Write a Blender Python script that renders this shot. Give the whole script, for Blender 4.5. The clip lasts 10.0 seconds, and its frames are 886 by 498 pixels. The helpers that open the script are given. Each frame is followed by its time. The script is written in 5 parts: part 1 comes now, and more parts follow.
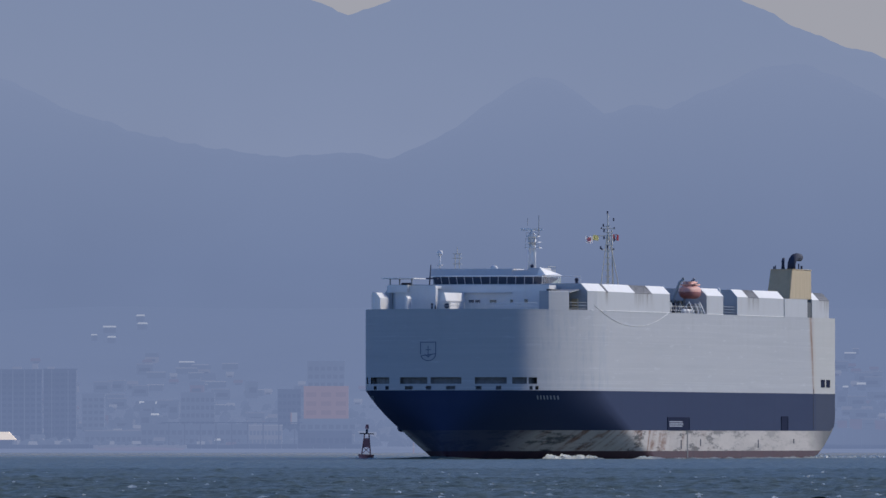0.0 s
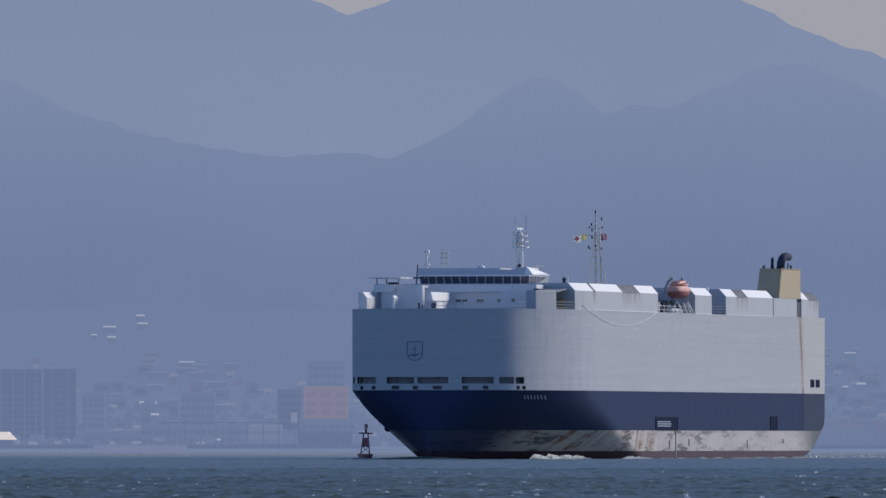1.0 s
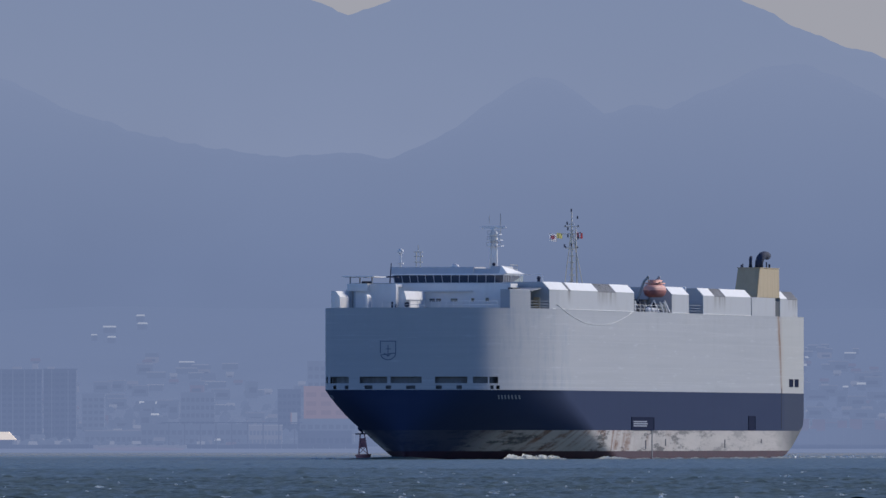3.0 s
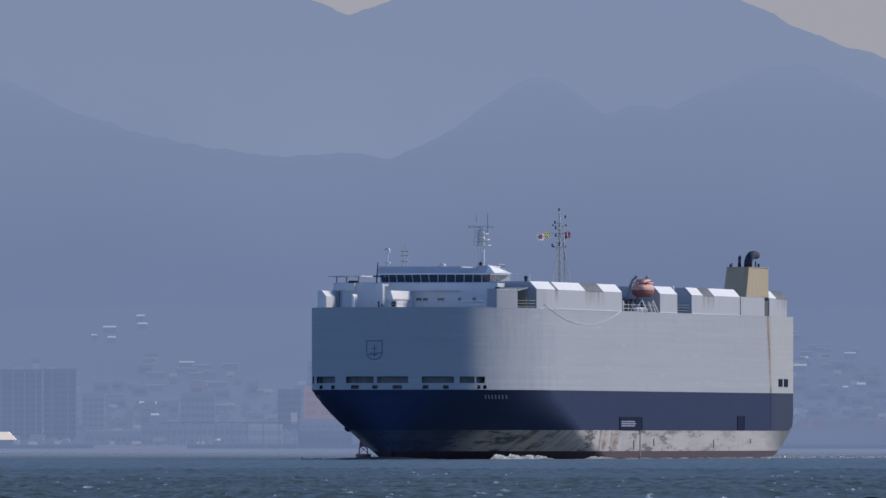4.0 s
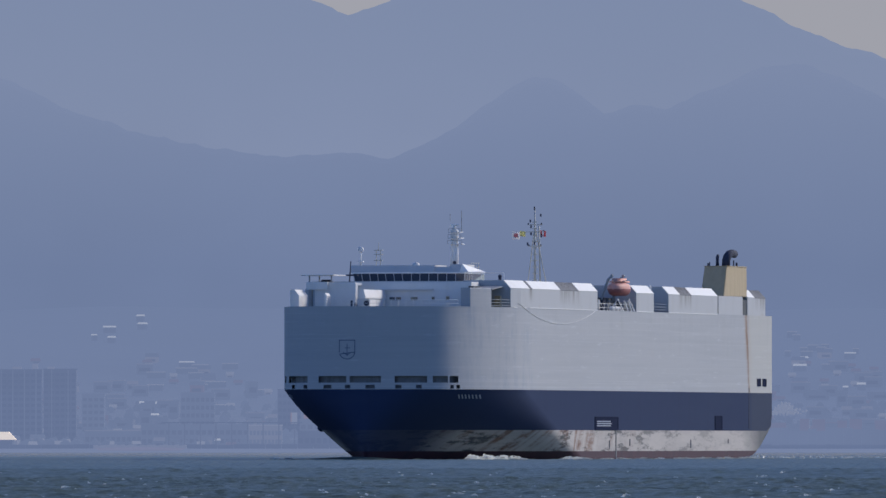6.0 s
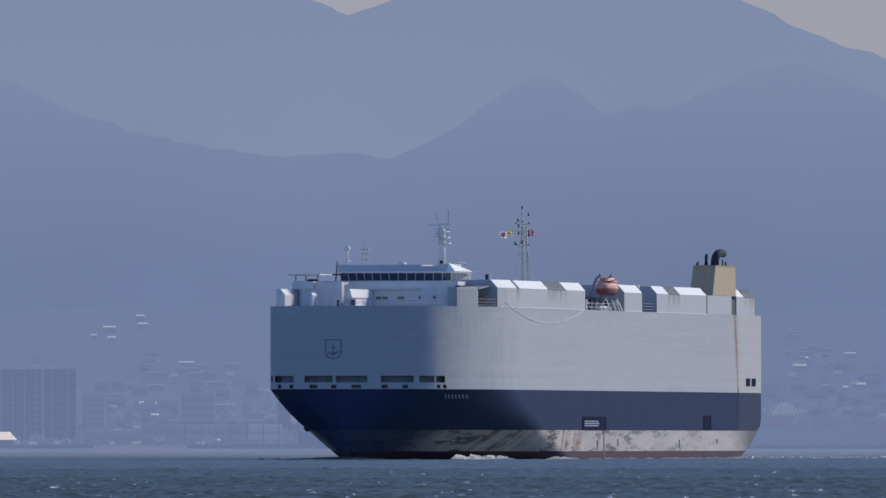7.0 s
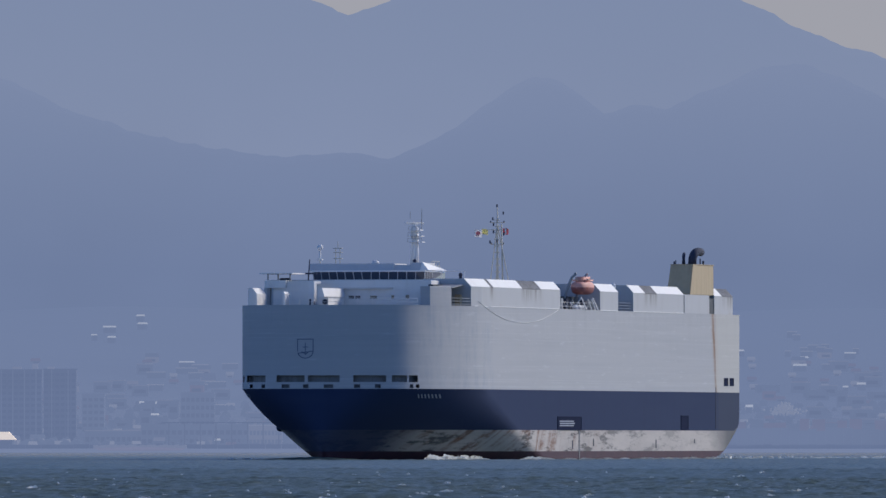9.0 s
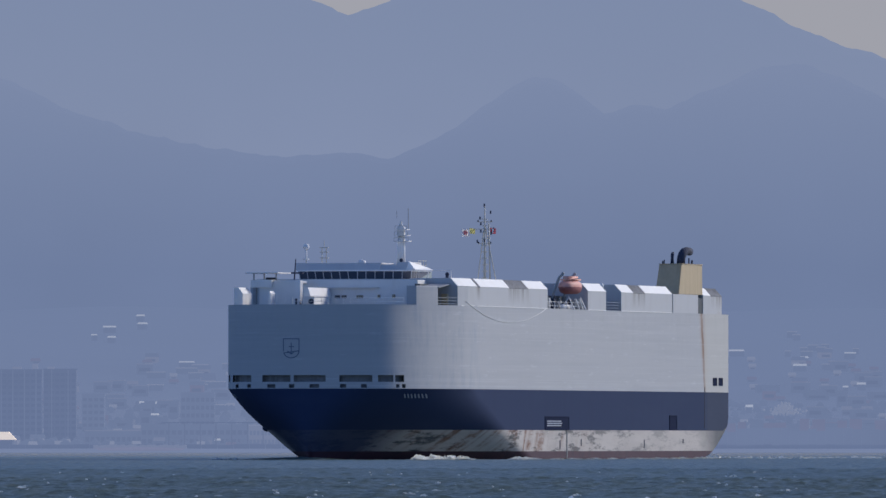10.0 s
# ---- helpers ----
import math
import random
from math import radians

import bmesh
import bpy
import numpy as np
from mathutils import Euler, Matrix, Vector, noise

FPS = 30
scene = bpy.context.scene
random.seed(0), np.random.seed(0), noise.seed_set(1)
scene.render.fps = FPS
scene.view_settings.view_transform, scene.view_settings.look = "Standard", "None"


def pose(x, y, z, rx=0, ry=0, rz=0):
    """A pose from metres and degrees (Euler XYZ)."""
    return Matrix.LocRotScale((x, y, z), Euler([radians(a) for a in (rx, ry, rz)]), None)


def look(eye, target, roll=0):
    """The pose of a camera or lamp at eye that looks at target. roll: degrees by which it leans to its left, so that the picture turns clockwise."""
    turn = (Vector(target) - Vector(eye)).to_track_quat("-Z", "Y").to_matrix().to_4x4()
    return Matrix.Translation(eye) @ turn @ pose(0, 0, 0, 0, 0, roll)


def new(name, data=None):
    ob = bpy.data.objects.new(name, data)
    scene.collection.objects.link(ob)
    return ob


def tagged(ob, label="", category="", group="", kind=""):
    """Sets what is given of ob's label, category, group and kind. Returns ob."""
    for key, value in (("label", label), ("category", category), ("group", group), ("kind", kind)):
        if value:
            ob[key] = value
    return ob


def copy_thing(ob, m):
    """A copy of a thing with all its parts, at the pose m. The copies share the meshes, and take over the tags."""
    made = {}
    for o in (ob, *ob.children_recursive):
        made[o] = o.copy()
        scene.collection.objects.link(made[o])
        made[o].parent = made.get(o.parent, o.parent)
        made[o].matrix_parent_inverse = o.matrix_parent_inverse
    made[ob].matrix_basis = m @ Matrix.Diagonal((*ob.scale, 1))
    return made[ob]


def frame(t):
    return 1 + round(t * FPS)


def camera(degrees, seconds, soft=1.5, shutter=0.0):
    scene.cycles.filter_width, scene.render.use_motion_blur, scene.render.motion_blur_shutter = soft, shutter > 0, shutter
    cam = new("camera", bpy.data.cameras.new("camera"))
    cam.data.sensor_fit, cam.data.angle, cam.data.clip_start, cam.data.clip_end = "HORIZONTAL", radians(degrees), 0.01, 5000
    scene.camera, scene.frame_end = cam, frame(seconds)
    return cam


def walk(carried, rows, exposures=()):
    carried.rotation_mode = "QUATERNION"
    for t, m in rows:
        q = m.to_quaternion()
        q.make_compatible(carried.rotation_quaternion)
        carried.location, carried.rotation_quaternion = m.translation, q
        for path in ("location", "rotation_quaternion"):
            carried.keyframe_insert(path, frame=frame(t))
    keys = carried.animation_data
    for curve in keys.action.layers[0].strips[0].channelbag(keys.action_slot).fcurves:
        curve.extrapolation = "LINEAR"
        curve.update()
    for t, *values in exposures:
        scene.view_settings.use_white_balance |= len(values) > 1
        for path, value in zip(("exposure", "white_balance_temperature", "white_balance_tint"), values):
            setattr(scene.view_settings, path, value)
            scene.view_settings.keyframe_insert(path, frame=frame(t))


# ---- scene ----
cam = camera(3.1865, 10.0, soft=1.5)
walk(cam, [(0.0, pose(0, 0, 2.4, 90.6934, 0, 0)), (10.0, pose(0, 0, 2.4, 90.6934, 0, 0))], [(0.0, 0.0), (10.0, 0.0)])

# ---- light: sun through thick haze behind the ship to the right, blue sky ----
SUN_DIR = Vector((0.695, 0.544, 0.469)).normalized()
world = bpy.data.worlds.new("world")
scene.world = world
world.use_nodes = True
wn = world.node_tree.nodes
sky = wn.new("ShaderNodeTexSky")
sky.sky_type, sky.sun_disc = "NISHITA", False
sky.sun_elevation = math.asin(SUN_DIR.z)
sky.sun_rotation = math.atan2(SUN_DIR.x, SUN_DIR.y)
sky.air_density, sky.dust_density, sky.ozone_density = 1.0, 0.0, 6.0
sky.altitude = 1500
wn["Background"].inputs["Strength"].default_value = 0.112
tint = wn.new("ShaderNodeMix")
tint.data_type, tint.blend_type = "RGBA", "MULTIPLY"
tint.inputs[0].default_value, tint.inputs[7].default_value = 1.0, (0.95, 0.955, 1.15, 1)
world.node_tree.links.new(sky.outputs[0], tint.inputs[6])
world.node_tree.links.new(tint.outputs[2], wn["Background"].inputs["Color"])
sun = new("sun", bpy.data.lights.new("sun", "SUN"))
sun.data.energy, sun.data.angle, sun.data.color = 2.9, radians(13), (1.0, 0.935, 0.85)
sun.matrix_world = look(SUN_DIR * 500, (0, 0, 0))


# ---- materials ----
def nodes_of(name):
    m = bpy.data.materials.new(name)
    m.use_nodes = True
    t = m.node_tree
    return m, t, t.nodes["Principled BSDF"]


def node(t, kind, **sockets):
    n = t.nodes.new("ShaderNode" + kind)
    for key, value in sockets.items():
        s = n.inputs[key]
        if isinstance(value, bpy.types.NodeSocket):
            t.links.new(value, s)
        else:
            s.default_value = value
    return n


def stretched_noise(t, scale, detail=4.0, rough=0.6):
    """Noise in the thing's own metres; scale: cycles a metre along x, y, z."""
    co = t.nodes.new("ShaderNodeTexCoord")
    mp = t.nodes.new("ShaderNodeMapping")
    mp.inputs["Scale"].default_value = scale
    t.links.new(co.outputs["Object"], mp.inputs["Vector"])
    n = t.nodes.new("ShaderNodeTexNoise")
    n.inputs["Scale"].default_value = 1.0
    n.inputs["Detail"].default_value = detail
    n.inputs["Roughness"].default_value = rough
    t.links.new(mp.outputs[0], n.inputs["Vector"])
    return n.outputs["Fac"]


def ramp(t, fac, lo, hi):
    n = node(t, "MapRange", Value=fac)
    n.inputs["From Min"].default_value, n.inputs["From Max"].default_value = lo, hi
    return n.outputs["Result"]


def mix(t, fac, a, b):
    n = t.nodes.new("ShaderNodeMix")
    n.data_type = "RGBA"
    for s, v in ((n.inputs[0], fac), (n.inputs[6], a), (n.inputs[7], b)):
        if isinstance(v, bpy.types.NodeSocket):
            t.links.new(v, s)
        else:
            s.default_value = (*v, 1) if isinstance(v, tuple) else v
    return n.outputs[2]


def mul(t, a, b):
    n = t.nodes.new("ShaderNodeMath")
    n.operation = "MULTIPLY"
    for s, v in zip(n.inputs, (a, b)):
        if isinstance(v, bpy.types.NodeSocket):
            t.links.new(v, s)
        else:
            s.default_value = v
    return n.outputs[0]


def along(t, axis, lo, hi):
    """0 to 1 as the thing's own x, y or z goes from lo to hi."""
    co = t.nodes.new("ShaderNodeTexCoord")
    sep = node(t, "SeparateXYZ", Vector=co.outputs["Object"])
    return ramp(t, sep.outputs[axis], lo, hi)


def bump(t, p, height, strength, distance):
    b = node(t, "Bump", Height=height, Strength=strength, Distance=distance)
    t.links.new(b.outputs[0], p.inputs["Normal"])


def paint(name, colour, dirt, rough=0.5, amount=0.5, streak=(0.5, 0.5, 0.06), metal=0.0):
    """Weathered paint: fine grain and long downward streaks of dirt."""
    m, t, p = nodes_of(name)
    grain = stretched_noise(t, (1.7, 1.7, 1.7))
    runs = ramp(t, stretched_noise(t, streak, 6.0), 0.48, 0.75)
    c = mix(t, mul(t, runs, amount), colour, dirt)
    c = mix(t, mul(t, ramp(t, grain, 0.4, 0.8), amount * 0.35), c, dirt)
    t.links.new(c, p.inputs["Base Color"])
    p.inputs["Roughness"].default_value, p.inputs["Metallic"].default_value = rough, metal
    p.inputs["Specular IOR Level"].default_value = 0.25
    bump(t, p, grain, 0.15, 0.02)
    return m


def hull_paint():
    """Pale grey topsides: strakes, drips below the deck edge, a rust run at the stern."""
    m, t, p = nodes_of("topside paint")
    strakes = ramp(t, stretched_noise(t, (0.03, 0.03, 1.3), 5.0), 0.42, 0.72)
    broken = ramp(t, stretched_noise(t, (0.06, 0.06, 0.3), 5.0), 0.38, 0.62)
    drips = mul(t, mul(t, ramp(t, stretched_noise(t, (0.5, 0.5, 0.07), 8.0, 0.7), 0.48, 0.72), along(t, 2, 12.0, 20.7)), broken)
    blotch = ramp(t, stretched_noise(t, (0.07, 0.07, 0.12), 4.0), 0.4, 0.7)
    c = mix(t, mul(t, strakes, 0.42), (0.455, 0.463, 0.478), (0.37, 0.383, 0.408))
    c = mix(t, mul(t, blotch, 0.25), c, (0.46, 0.475, 0.49))
    c = mix(t, mul(t, drips, 0.45), c, (0.34, 0.35, 0.36))
    # bow shoulder: drip streaks and streaky bluish reflections, both painted in
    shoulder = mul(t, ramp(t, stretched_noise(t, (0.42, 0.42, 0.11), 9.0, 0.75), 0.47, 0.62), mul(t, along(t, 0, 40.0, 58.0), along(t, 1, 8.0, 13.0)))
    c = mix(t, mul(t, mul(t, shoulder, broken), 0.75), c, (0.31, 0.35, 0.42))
    # pale dashes where plate welds catch light, put into the colour
    dabs = ramp(t, stretched_noise(t, (0.16, 0.16, 1.6), 6.0, 0.7), 0.6, 0.68)
    c = mix(t, mul(t, dabs, 0.22), c, (0.74, 0.76, 0.78))
    # rust run from the doorway, leaning aft as it falls, with a paler halo
    co = t.nodes.new("ShaderNodeTexCoord")
    sep = node(t, "SeparateXYZ", Vector=co.outputs["Object"])
    wob = node(t, "Math", Value=stretched_noise(t, (0.0, 0.0, 0.35), 3.0))
    lean = node(t, "Math", Value=mul(t, sep.outputs[2], -0.21))
    t.links.new(sep.outputs[0], lean.inputs[1])
    lean.operation = "ADD"
    t.links.new(mul(t, stretched_noise(t, (0.0, 0.0, 0.35), 3.0), 1.1), wob.inputs[0])
    t.links.new(lean.outputs[0], wob.inputs[1])
    wob.operation = "ADD"
    line = mul(t, ramp(t, wob.outputs[0], -84.2, -84.9), ramp(t, wob.outputs[0], -86.0, -85.4))
    halo = mul(t, ramp(t, wob.outputs[0], -83.2, -84.6), ramp(t, wob.outputs[0], -88.6, -85.6))
    patch = ramp(t, stretched_noise(t, (0.8, 0.1, 0.16), 6.0), 0.3, 0.55)
    c = mix(t, mul(t, mul(t, halo, along(t, 2, 8.0, 16.0)), 0.45), c, (0.42, 0.33, 0.25))
    c = mix(t, mul(t, mul(t, line, patch), 0.85), c, (0.24, 0.13, 0.075))
    # faint welded plate seams
    level = stretched_noise(t, (0.0012, 0.0012, 0.55), 1.0)
    seam = mul(t, mul(t, ramp(t, level, 0.492, 0.5), ramp(t, level, 0.514, 0.506)), broken)
    c = mix(t, mul(t, seam, 0.3), c, (0.60, 0.61, 0.62))
    quarter = along(t, 0, -83.2, -83.6)
    c = mix(t, mul(t, quarter, 0.35), c, (0.60, 0.57, 0.48))
    t.links.new(c, p.inputs["Base Color"])
    p.inputs["Roughness"].default_value = 0.75
    p.inputs["Specular IOR Level"].default_value = 0.2
    bump(t, p, stretched_noise(t, (0.35, 0.35, 0.35), 3.0), 0.25, 0.06)
    return m


GRILLES = ((23.4, 34.0), (50.7, 52.1), (-46.1, -39.1), (-95.4, -87.6))


def casing_paint():
    """Pale grey like the topsides, with rain streaks running down below the louvres."""
    m, t, p = nodes_of("pale grey casing paint")
    grain = stretched_noise(t, (1.7, 1.7, 1.7))
    runs = ramp(t, stretched_noise(t, (0.4, 0.4, 0.12), 6.0), 0.48, 0.75)
    c = mix(t, mul(t, runs, 0.3), (0.50, 0.507, 0.518), (0.38, 0.37, 0.35))
    streaks = ramp(t, stretched_noise(t, (1.1, 0.3, 0.05), 6.0, 0.7), 0.40, 0.60)
    for a, b in GRILLES:
        here = mul(t, along(t, 0, a - 0.8, a + 0.4), along(t, 0, b + 0.8, b - 0.4))
        fall = along(t, 2, 21.2, 23.2)
        c = mix(t, mul(t, mul(t, here, fall), mul(t, streaks, 0.8)), c, (0.21, 0.19, 0.17))
    # rusty weeps at the foot
    weep = mul(t, ramp(t, stretched_noise(t, (0.25, 0.25, 0.25), 5.0, 0.7), 0.60, 0.68), along(t, 2, 21.4, 20.7))
    c = mix(t, mul(t, weep, 0.6), c, (0.33, 0.20, 0.11))
    t.links.new(c, p.inputs["Base Color"])
    p.inputs["Roughness"].default_value = 0.7
    p.inputs["Specular IOR Level"].default_value = 0.25
    bump(t, p, grain, 0.15, 0.02)
    return m


def navy_paint():
    m, t, p = nodes_of("navy hull paint")
    salt = ramp(t, stretched_noise(t, (0.035, 0.05, 0.22), 5.0), 0.5, 0.72)
    runs = ramp(t, stretched_noise(t, (0.45, 0.45, 0.05), 6.0), 0.5, 0.75)
    c = mix(t, mul(t, salt, 0.5), (0.032, 0.050, 0.109), (0.040, 0.059, 0.119))
    c = mix(t, mul(t, runs, 0.25), c, (0.030, 0.042, 0.088))
    stern = along(t, 0, -83.0, -86.0)
    c = mix(t, mul(t, stern, 0.55), c, (0.07, 0.085, 0.12))
    t.links.new(c, p.inputs["Base Color"])
    p.inputs["Roughness"].default_value = 0.9
    p.inputs["Specular IOR Level"].default_value = 0.1
    bump(t, p, runs, 0.1, 0.02)
    return m


def boot_paint():
    """Dirty off-white band above the waterline with scrapes and slanting rust."""
    m, t, p = nodes_of("boot band paint")
    co = t.nodes.new("ShaderNodeTexCoord")
    mp = t.nodes.new("ShaderNodeMapping")
    mp.inputs["Rotation"].default_value = (0, radians(32), 0)
    t.links.new(co.outputs["Object"], mp.inputs["Vector"])
    sl = t.nodes.new("ShaderNodeMapping")
    sl.inputs["Scale"].default_value = (0.36, 0.01, 0.045)
    t.links.new(mp.outputs[0], sl.inputs["Vector"])
    sn = node(t, "TexNoise", Vector=sl.outputs[0], Scale=1.0, Detail=7.0, Roughness=0.7)
    rust = mul(t, ramp(t, sn.outputs["Fac"], 0.48, 0.62), along(t, 0, -20.0, 25.0))
    rust = mul(t, rust, ramp(t, stretched_noise(t, (0.13, 0.13, 0.6), 6.0, 0.7), 0.40, 0.58))
    scrape = ramp(t, stretched_noise(t, (0.11, 0.11, 0.75), 9.0, 0.75), 0.51, 0.58)
    scrape = mul(t, scrape, along(t, 0, -100.0, 10.0))
    film = ramp(t, stretched_noise(t, (0.09, 0.09, 0.5), 6.0), 0.42, 0.72)
    c = mix(t, mul(t, film, 0.45), (0.55, 0.51, 0.475), (0.33, 0.31, 0.30))
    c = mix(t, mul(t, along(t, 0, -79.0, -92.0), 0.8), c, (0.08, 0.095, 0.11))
    # browner towards the bow
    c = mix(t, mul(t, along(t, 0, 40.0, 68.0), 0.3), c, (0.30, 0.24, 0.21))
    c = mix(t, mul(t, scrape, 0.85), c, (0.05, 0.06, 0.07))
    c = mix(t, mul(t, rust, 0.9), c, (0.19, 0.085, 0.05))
    # turns navy towards the stem
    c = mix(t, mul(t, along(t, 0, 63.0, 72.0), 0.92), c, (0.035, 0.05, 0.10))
    t.links.new(c, p.inputs["Base Color"])
    p.inputs["Roughness"].default_value = 0.85
    p.inputs["Specular IOR Level"].default_value = 0.15
    bump(t, p, film, 0.3, 0.03)
    return m


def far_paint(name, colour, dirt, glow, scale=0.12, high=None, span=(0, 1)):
    """Far shore surfaces, with the air haze before them painted in as emission."""
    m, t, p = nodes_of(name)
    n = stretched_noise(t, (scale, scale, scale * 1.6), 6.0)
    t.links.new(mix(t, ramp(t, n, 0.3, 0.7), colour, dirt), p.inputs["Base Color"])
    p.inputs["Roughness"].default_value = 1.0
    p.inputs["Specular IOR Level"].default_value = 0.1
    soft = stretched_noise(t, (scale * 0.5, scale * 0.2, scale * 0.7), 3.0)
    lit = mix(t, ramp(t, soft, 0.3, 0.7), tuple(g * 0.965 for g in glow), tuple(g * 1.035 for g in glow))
    # the painted haze changes tone with height
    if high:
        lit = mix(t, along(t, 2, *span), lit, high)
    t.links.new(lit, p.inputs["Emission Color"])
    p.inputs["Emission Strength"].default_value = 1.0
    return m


def sea_water(ripples=True):
    m, t, p = nodes_of("sea water")
    n = stretched_noise(t, (0.05, 0.012, 0.0), 4.0)
    fine = stretched_noise(t, (0.55, 0.035, 0.0), 7.0, 0.7)
    c = mix(t, ramp(t, n, 0.35, 0.65), (0.084, 0.119, 0.108), (0.105, 0.142, 0.126))
    c = mix(t, mul(t, ramp(t, fine, 0.5, 0.66), 0.7), c, (0.145, 0.172, 0.155))
    c = mix(t, mul(t, ramp(t, fine, 0.48, 0.36), 0.7), c, (0.048, 0.074, 0.074))
    t.links.new(c, p.inputs["Base Color"])
    p.inputs["Roughness"].default_value = 0.4
    p.inputs["IOR"].default_value = 1.33
    p.inputs["Specular IOR Level"].default_value = 0.32
    if ripples:
        # the wind dies away towards the far shore: calmer, glossier water
        calm = node(t, "MapRange", Value=along(t, 1, 2200, 3400))
        calm.inputs["To Min"].default_value, calm.inputs["To Max"].default_value = 0.4, 0.12
        t.links.new(calm.outputs["Result"], p.inputs["Roughness"])
        bump(t, p, mul(t, stretched_noise(t, (4.0, 2.5, 1.0), 6.0, 0.7), along(t, 1, 3300, 1900)), 0.6, 0.1)
    return m


M_TOP, M_NAVY, M_BOOT = hull_paint(), navy_paint(), boot_paint()
M_RED = paint("antifouling red", (0.07, 0.031, 0.046), (0.03, 0.025, 0.04), 0.7, 0.7)
M_WHITE = paint("white deckhouse paint", (0.84, 0.82, 0.79), (0.56, 0.52, 0.45), 0.5, 0.22, (0.6, 0.6, 0.08))
M_CASING = casing_paint()
# white that also stands in for strong sun on the slopes
M_COVER = paint("bright white cover paint", (0.89, 0.88, 0.85), (0.66, 0.58, 0.48), 0.6, 0.16, (0.5, 0.5, 0.2))
M_GRILLE = paint("grimy grey louvre", (0.23, 0.235, 0.25), (0.12, 0.115, 0.11), 0.8, 0.9, (1.0, 1.0, 0.12))
# darker red for the shade on the lifeboat's underside
M_BOATSHADE = paint("lifeboat red with painted shade", (0.36, 0.13, 0.12), (0.22, 0.09, 0.085), 0.6, 0.5)
# kept pale so that the deck bounces light onto the house front
M_DECK = paint("pale deck coating", (0.44, 0.43, 0.40), (0.30, 0.28, 0.25), 0.8, 0.5, (0.2, 0.2, 0.2))
# stands in for shade inside recesses; also on a door and gear
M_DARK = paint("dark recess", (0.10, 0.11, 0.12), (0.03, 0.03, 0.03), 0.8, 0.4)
M_TAN = paint("tan funnel paint", (0.53, 0.42, 0.265), (0.33, 0.25, 0.16), 0.7, 0.5, (0.7, 0.7, 0.08))
M_BLACK = paint("sooty black steel", (0.045, 0.055, 0.09), (0.06, 0.055, 0.055), 0.85, 0.5)
# orange lifted for haze and highlight on the shell
M_ORANGE = paint("orange lifeboat shell", (0.80, 0.40, 0.32), (0.60, 0.30, 0.25), 0.6, 0.4)
M_STEEL = paint("grey painted steel", (0.36, 0.37, 0.38), (0.15, 0.13, 0.11), 0.5, 0.5)
M_MAST = paint("cream mast paint", (0.56, 0.53, 0.45), (0.30, 0.27, 0.2), 0.5, 0.4)
M_GREYB = paint("blue grey bridge fascia", (0.64, 0.62, 0.60), (0.48, 0.46, 0.44), 0.5, 0.3)
M_BADGE = paint("dark badge paint", (0.10, 0.13, 0.21), (0.15, 0.18, 0.26), 0.5, 0.3)
M_SHELL = paint("dark navy shell door paint", (0.012, 0.02, 0.055), (0.02, 0.028, 0.06), 0.9, 0.4)
M_SHELL.node_tree.nodes["Principled BSDF"].inputs["Specular IOR Level"].default_value = 0.05
M_LETTER = paint("faded letter paint", (0.34, 0.37, 0.44), (0.15, 0.17, 0.22), 0.6, 0.5)
M_FLAGW = paint("white bunting", (0.8, 0.8, 0.8), (0.6, 0.6, 0.6), 0.9, 0.2)
# bunting colours lightened for haze and the light behind them
M_FLAGR = paint("pale red bunting", (0.64, 0.19, 0.19), (0.5, 0.18, 0.18), 0.9, 0.2)
M_FLAGY = paint("pale yellow bunting", (0.72, 0.68, 0.36), (0.55, 0.52, 0.3), 0.9, 0.2)
M_ROPE = paint("pale weathered rope", (0.85, 0.85, 0.82), (0.70, 0.70, 0.68), 0.9, 0.3)
# red lifted towards grey to paint in the haze before it
M_BUOY = paint("pale red buoy paint", (0.58, 0.25, 0.25), (0.36, 0.19, 0.19), 0.7, 0.6)
M_WATER, M_WATER_FAR = sea_water(), sea_water(False)
M_WATER_FAR.node_tree.nodes["Principled BSDF"].inputs["Roughness"].default_value = 0.2


def foam():
    """Foam lets the light behind it through."""
    m, t, p = nodes_of("white sea foam")
    n = stretched_noise(t, (2.0, 2.0, 2.0))
    c = mix(t, n, (0.95, 0.95, 0.95), (0.82, 0.86, 0.87))
    t.links.new(c, p.inputs["Base Color"])
    p.inputs["Roughness"].default_value = 0.95
    through_light = node(t, "BsdfTranslucent", Color=c)
    both = node(t, "MixShader", Fac=0.8)
    t.links.new(p.outputs[0], both.inputs[1])
    t.links.new(through_light.outputs[0], both.inputs[2])
    t.links.new(both.outputs[0], t.nodes["Material Output"].inputs["Surface"])
    return m


M_FOAM = foam()


def glass():
    m, t, p = nodes_of("dark bridge glass")
    t.links.new(mix(t, stretched_noise(t, (0.4, 0.4, 0.4)), (0.05, 0.062, 0.09), (0.08, 0.09, 0.115)), p.inputs["Base Color"])
    p.inputs["Roughness"].default_value, p.inputs["IOR"].default_value = 0.06, 1.5
    return m


M_GLASS = glass()
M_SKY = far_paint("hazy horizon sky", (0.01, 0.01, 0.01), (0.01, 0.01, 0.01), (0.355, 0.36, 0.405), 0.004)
# third colour of each far surface: painted haze, given off as emission
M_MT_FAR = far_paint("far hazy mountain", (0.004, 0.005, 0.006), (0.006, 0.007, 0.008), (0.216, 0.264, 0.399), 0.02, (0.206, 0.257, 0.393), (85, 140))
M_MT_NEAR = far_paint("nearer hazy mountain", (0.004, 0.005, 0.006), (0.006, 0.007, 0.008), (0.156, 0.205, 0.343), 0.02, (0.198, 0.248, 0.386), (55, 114))
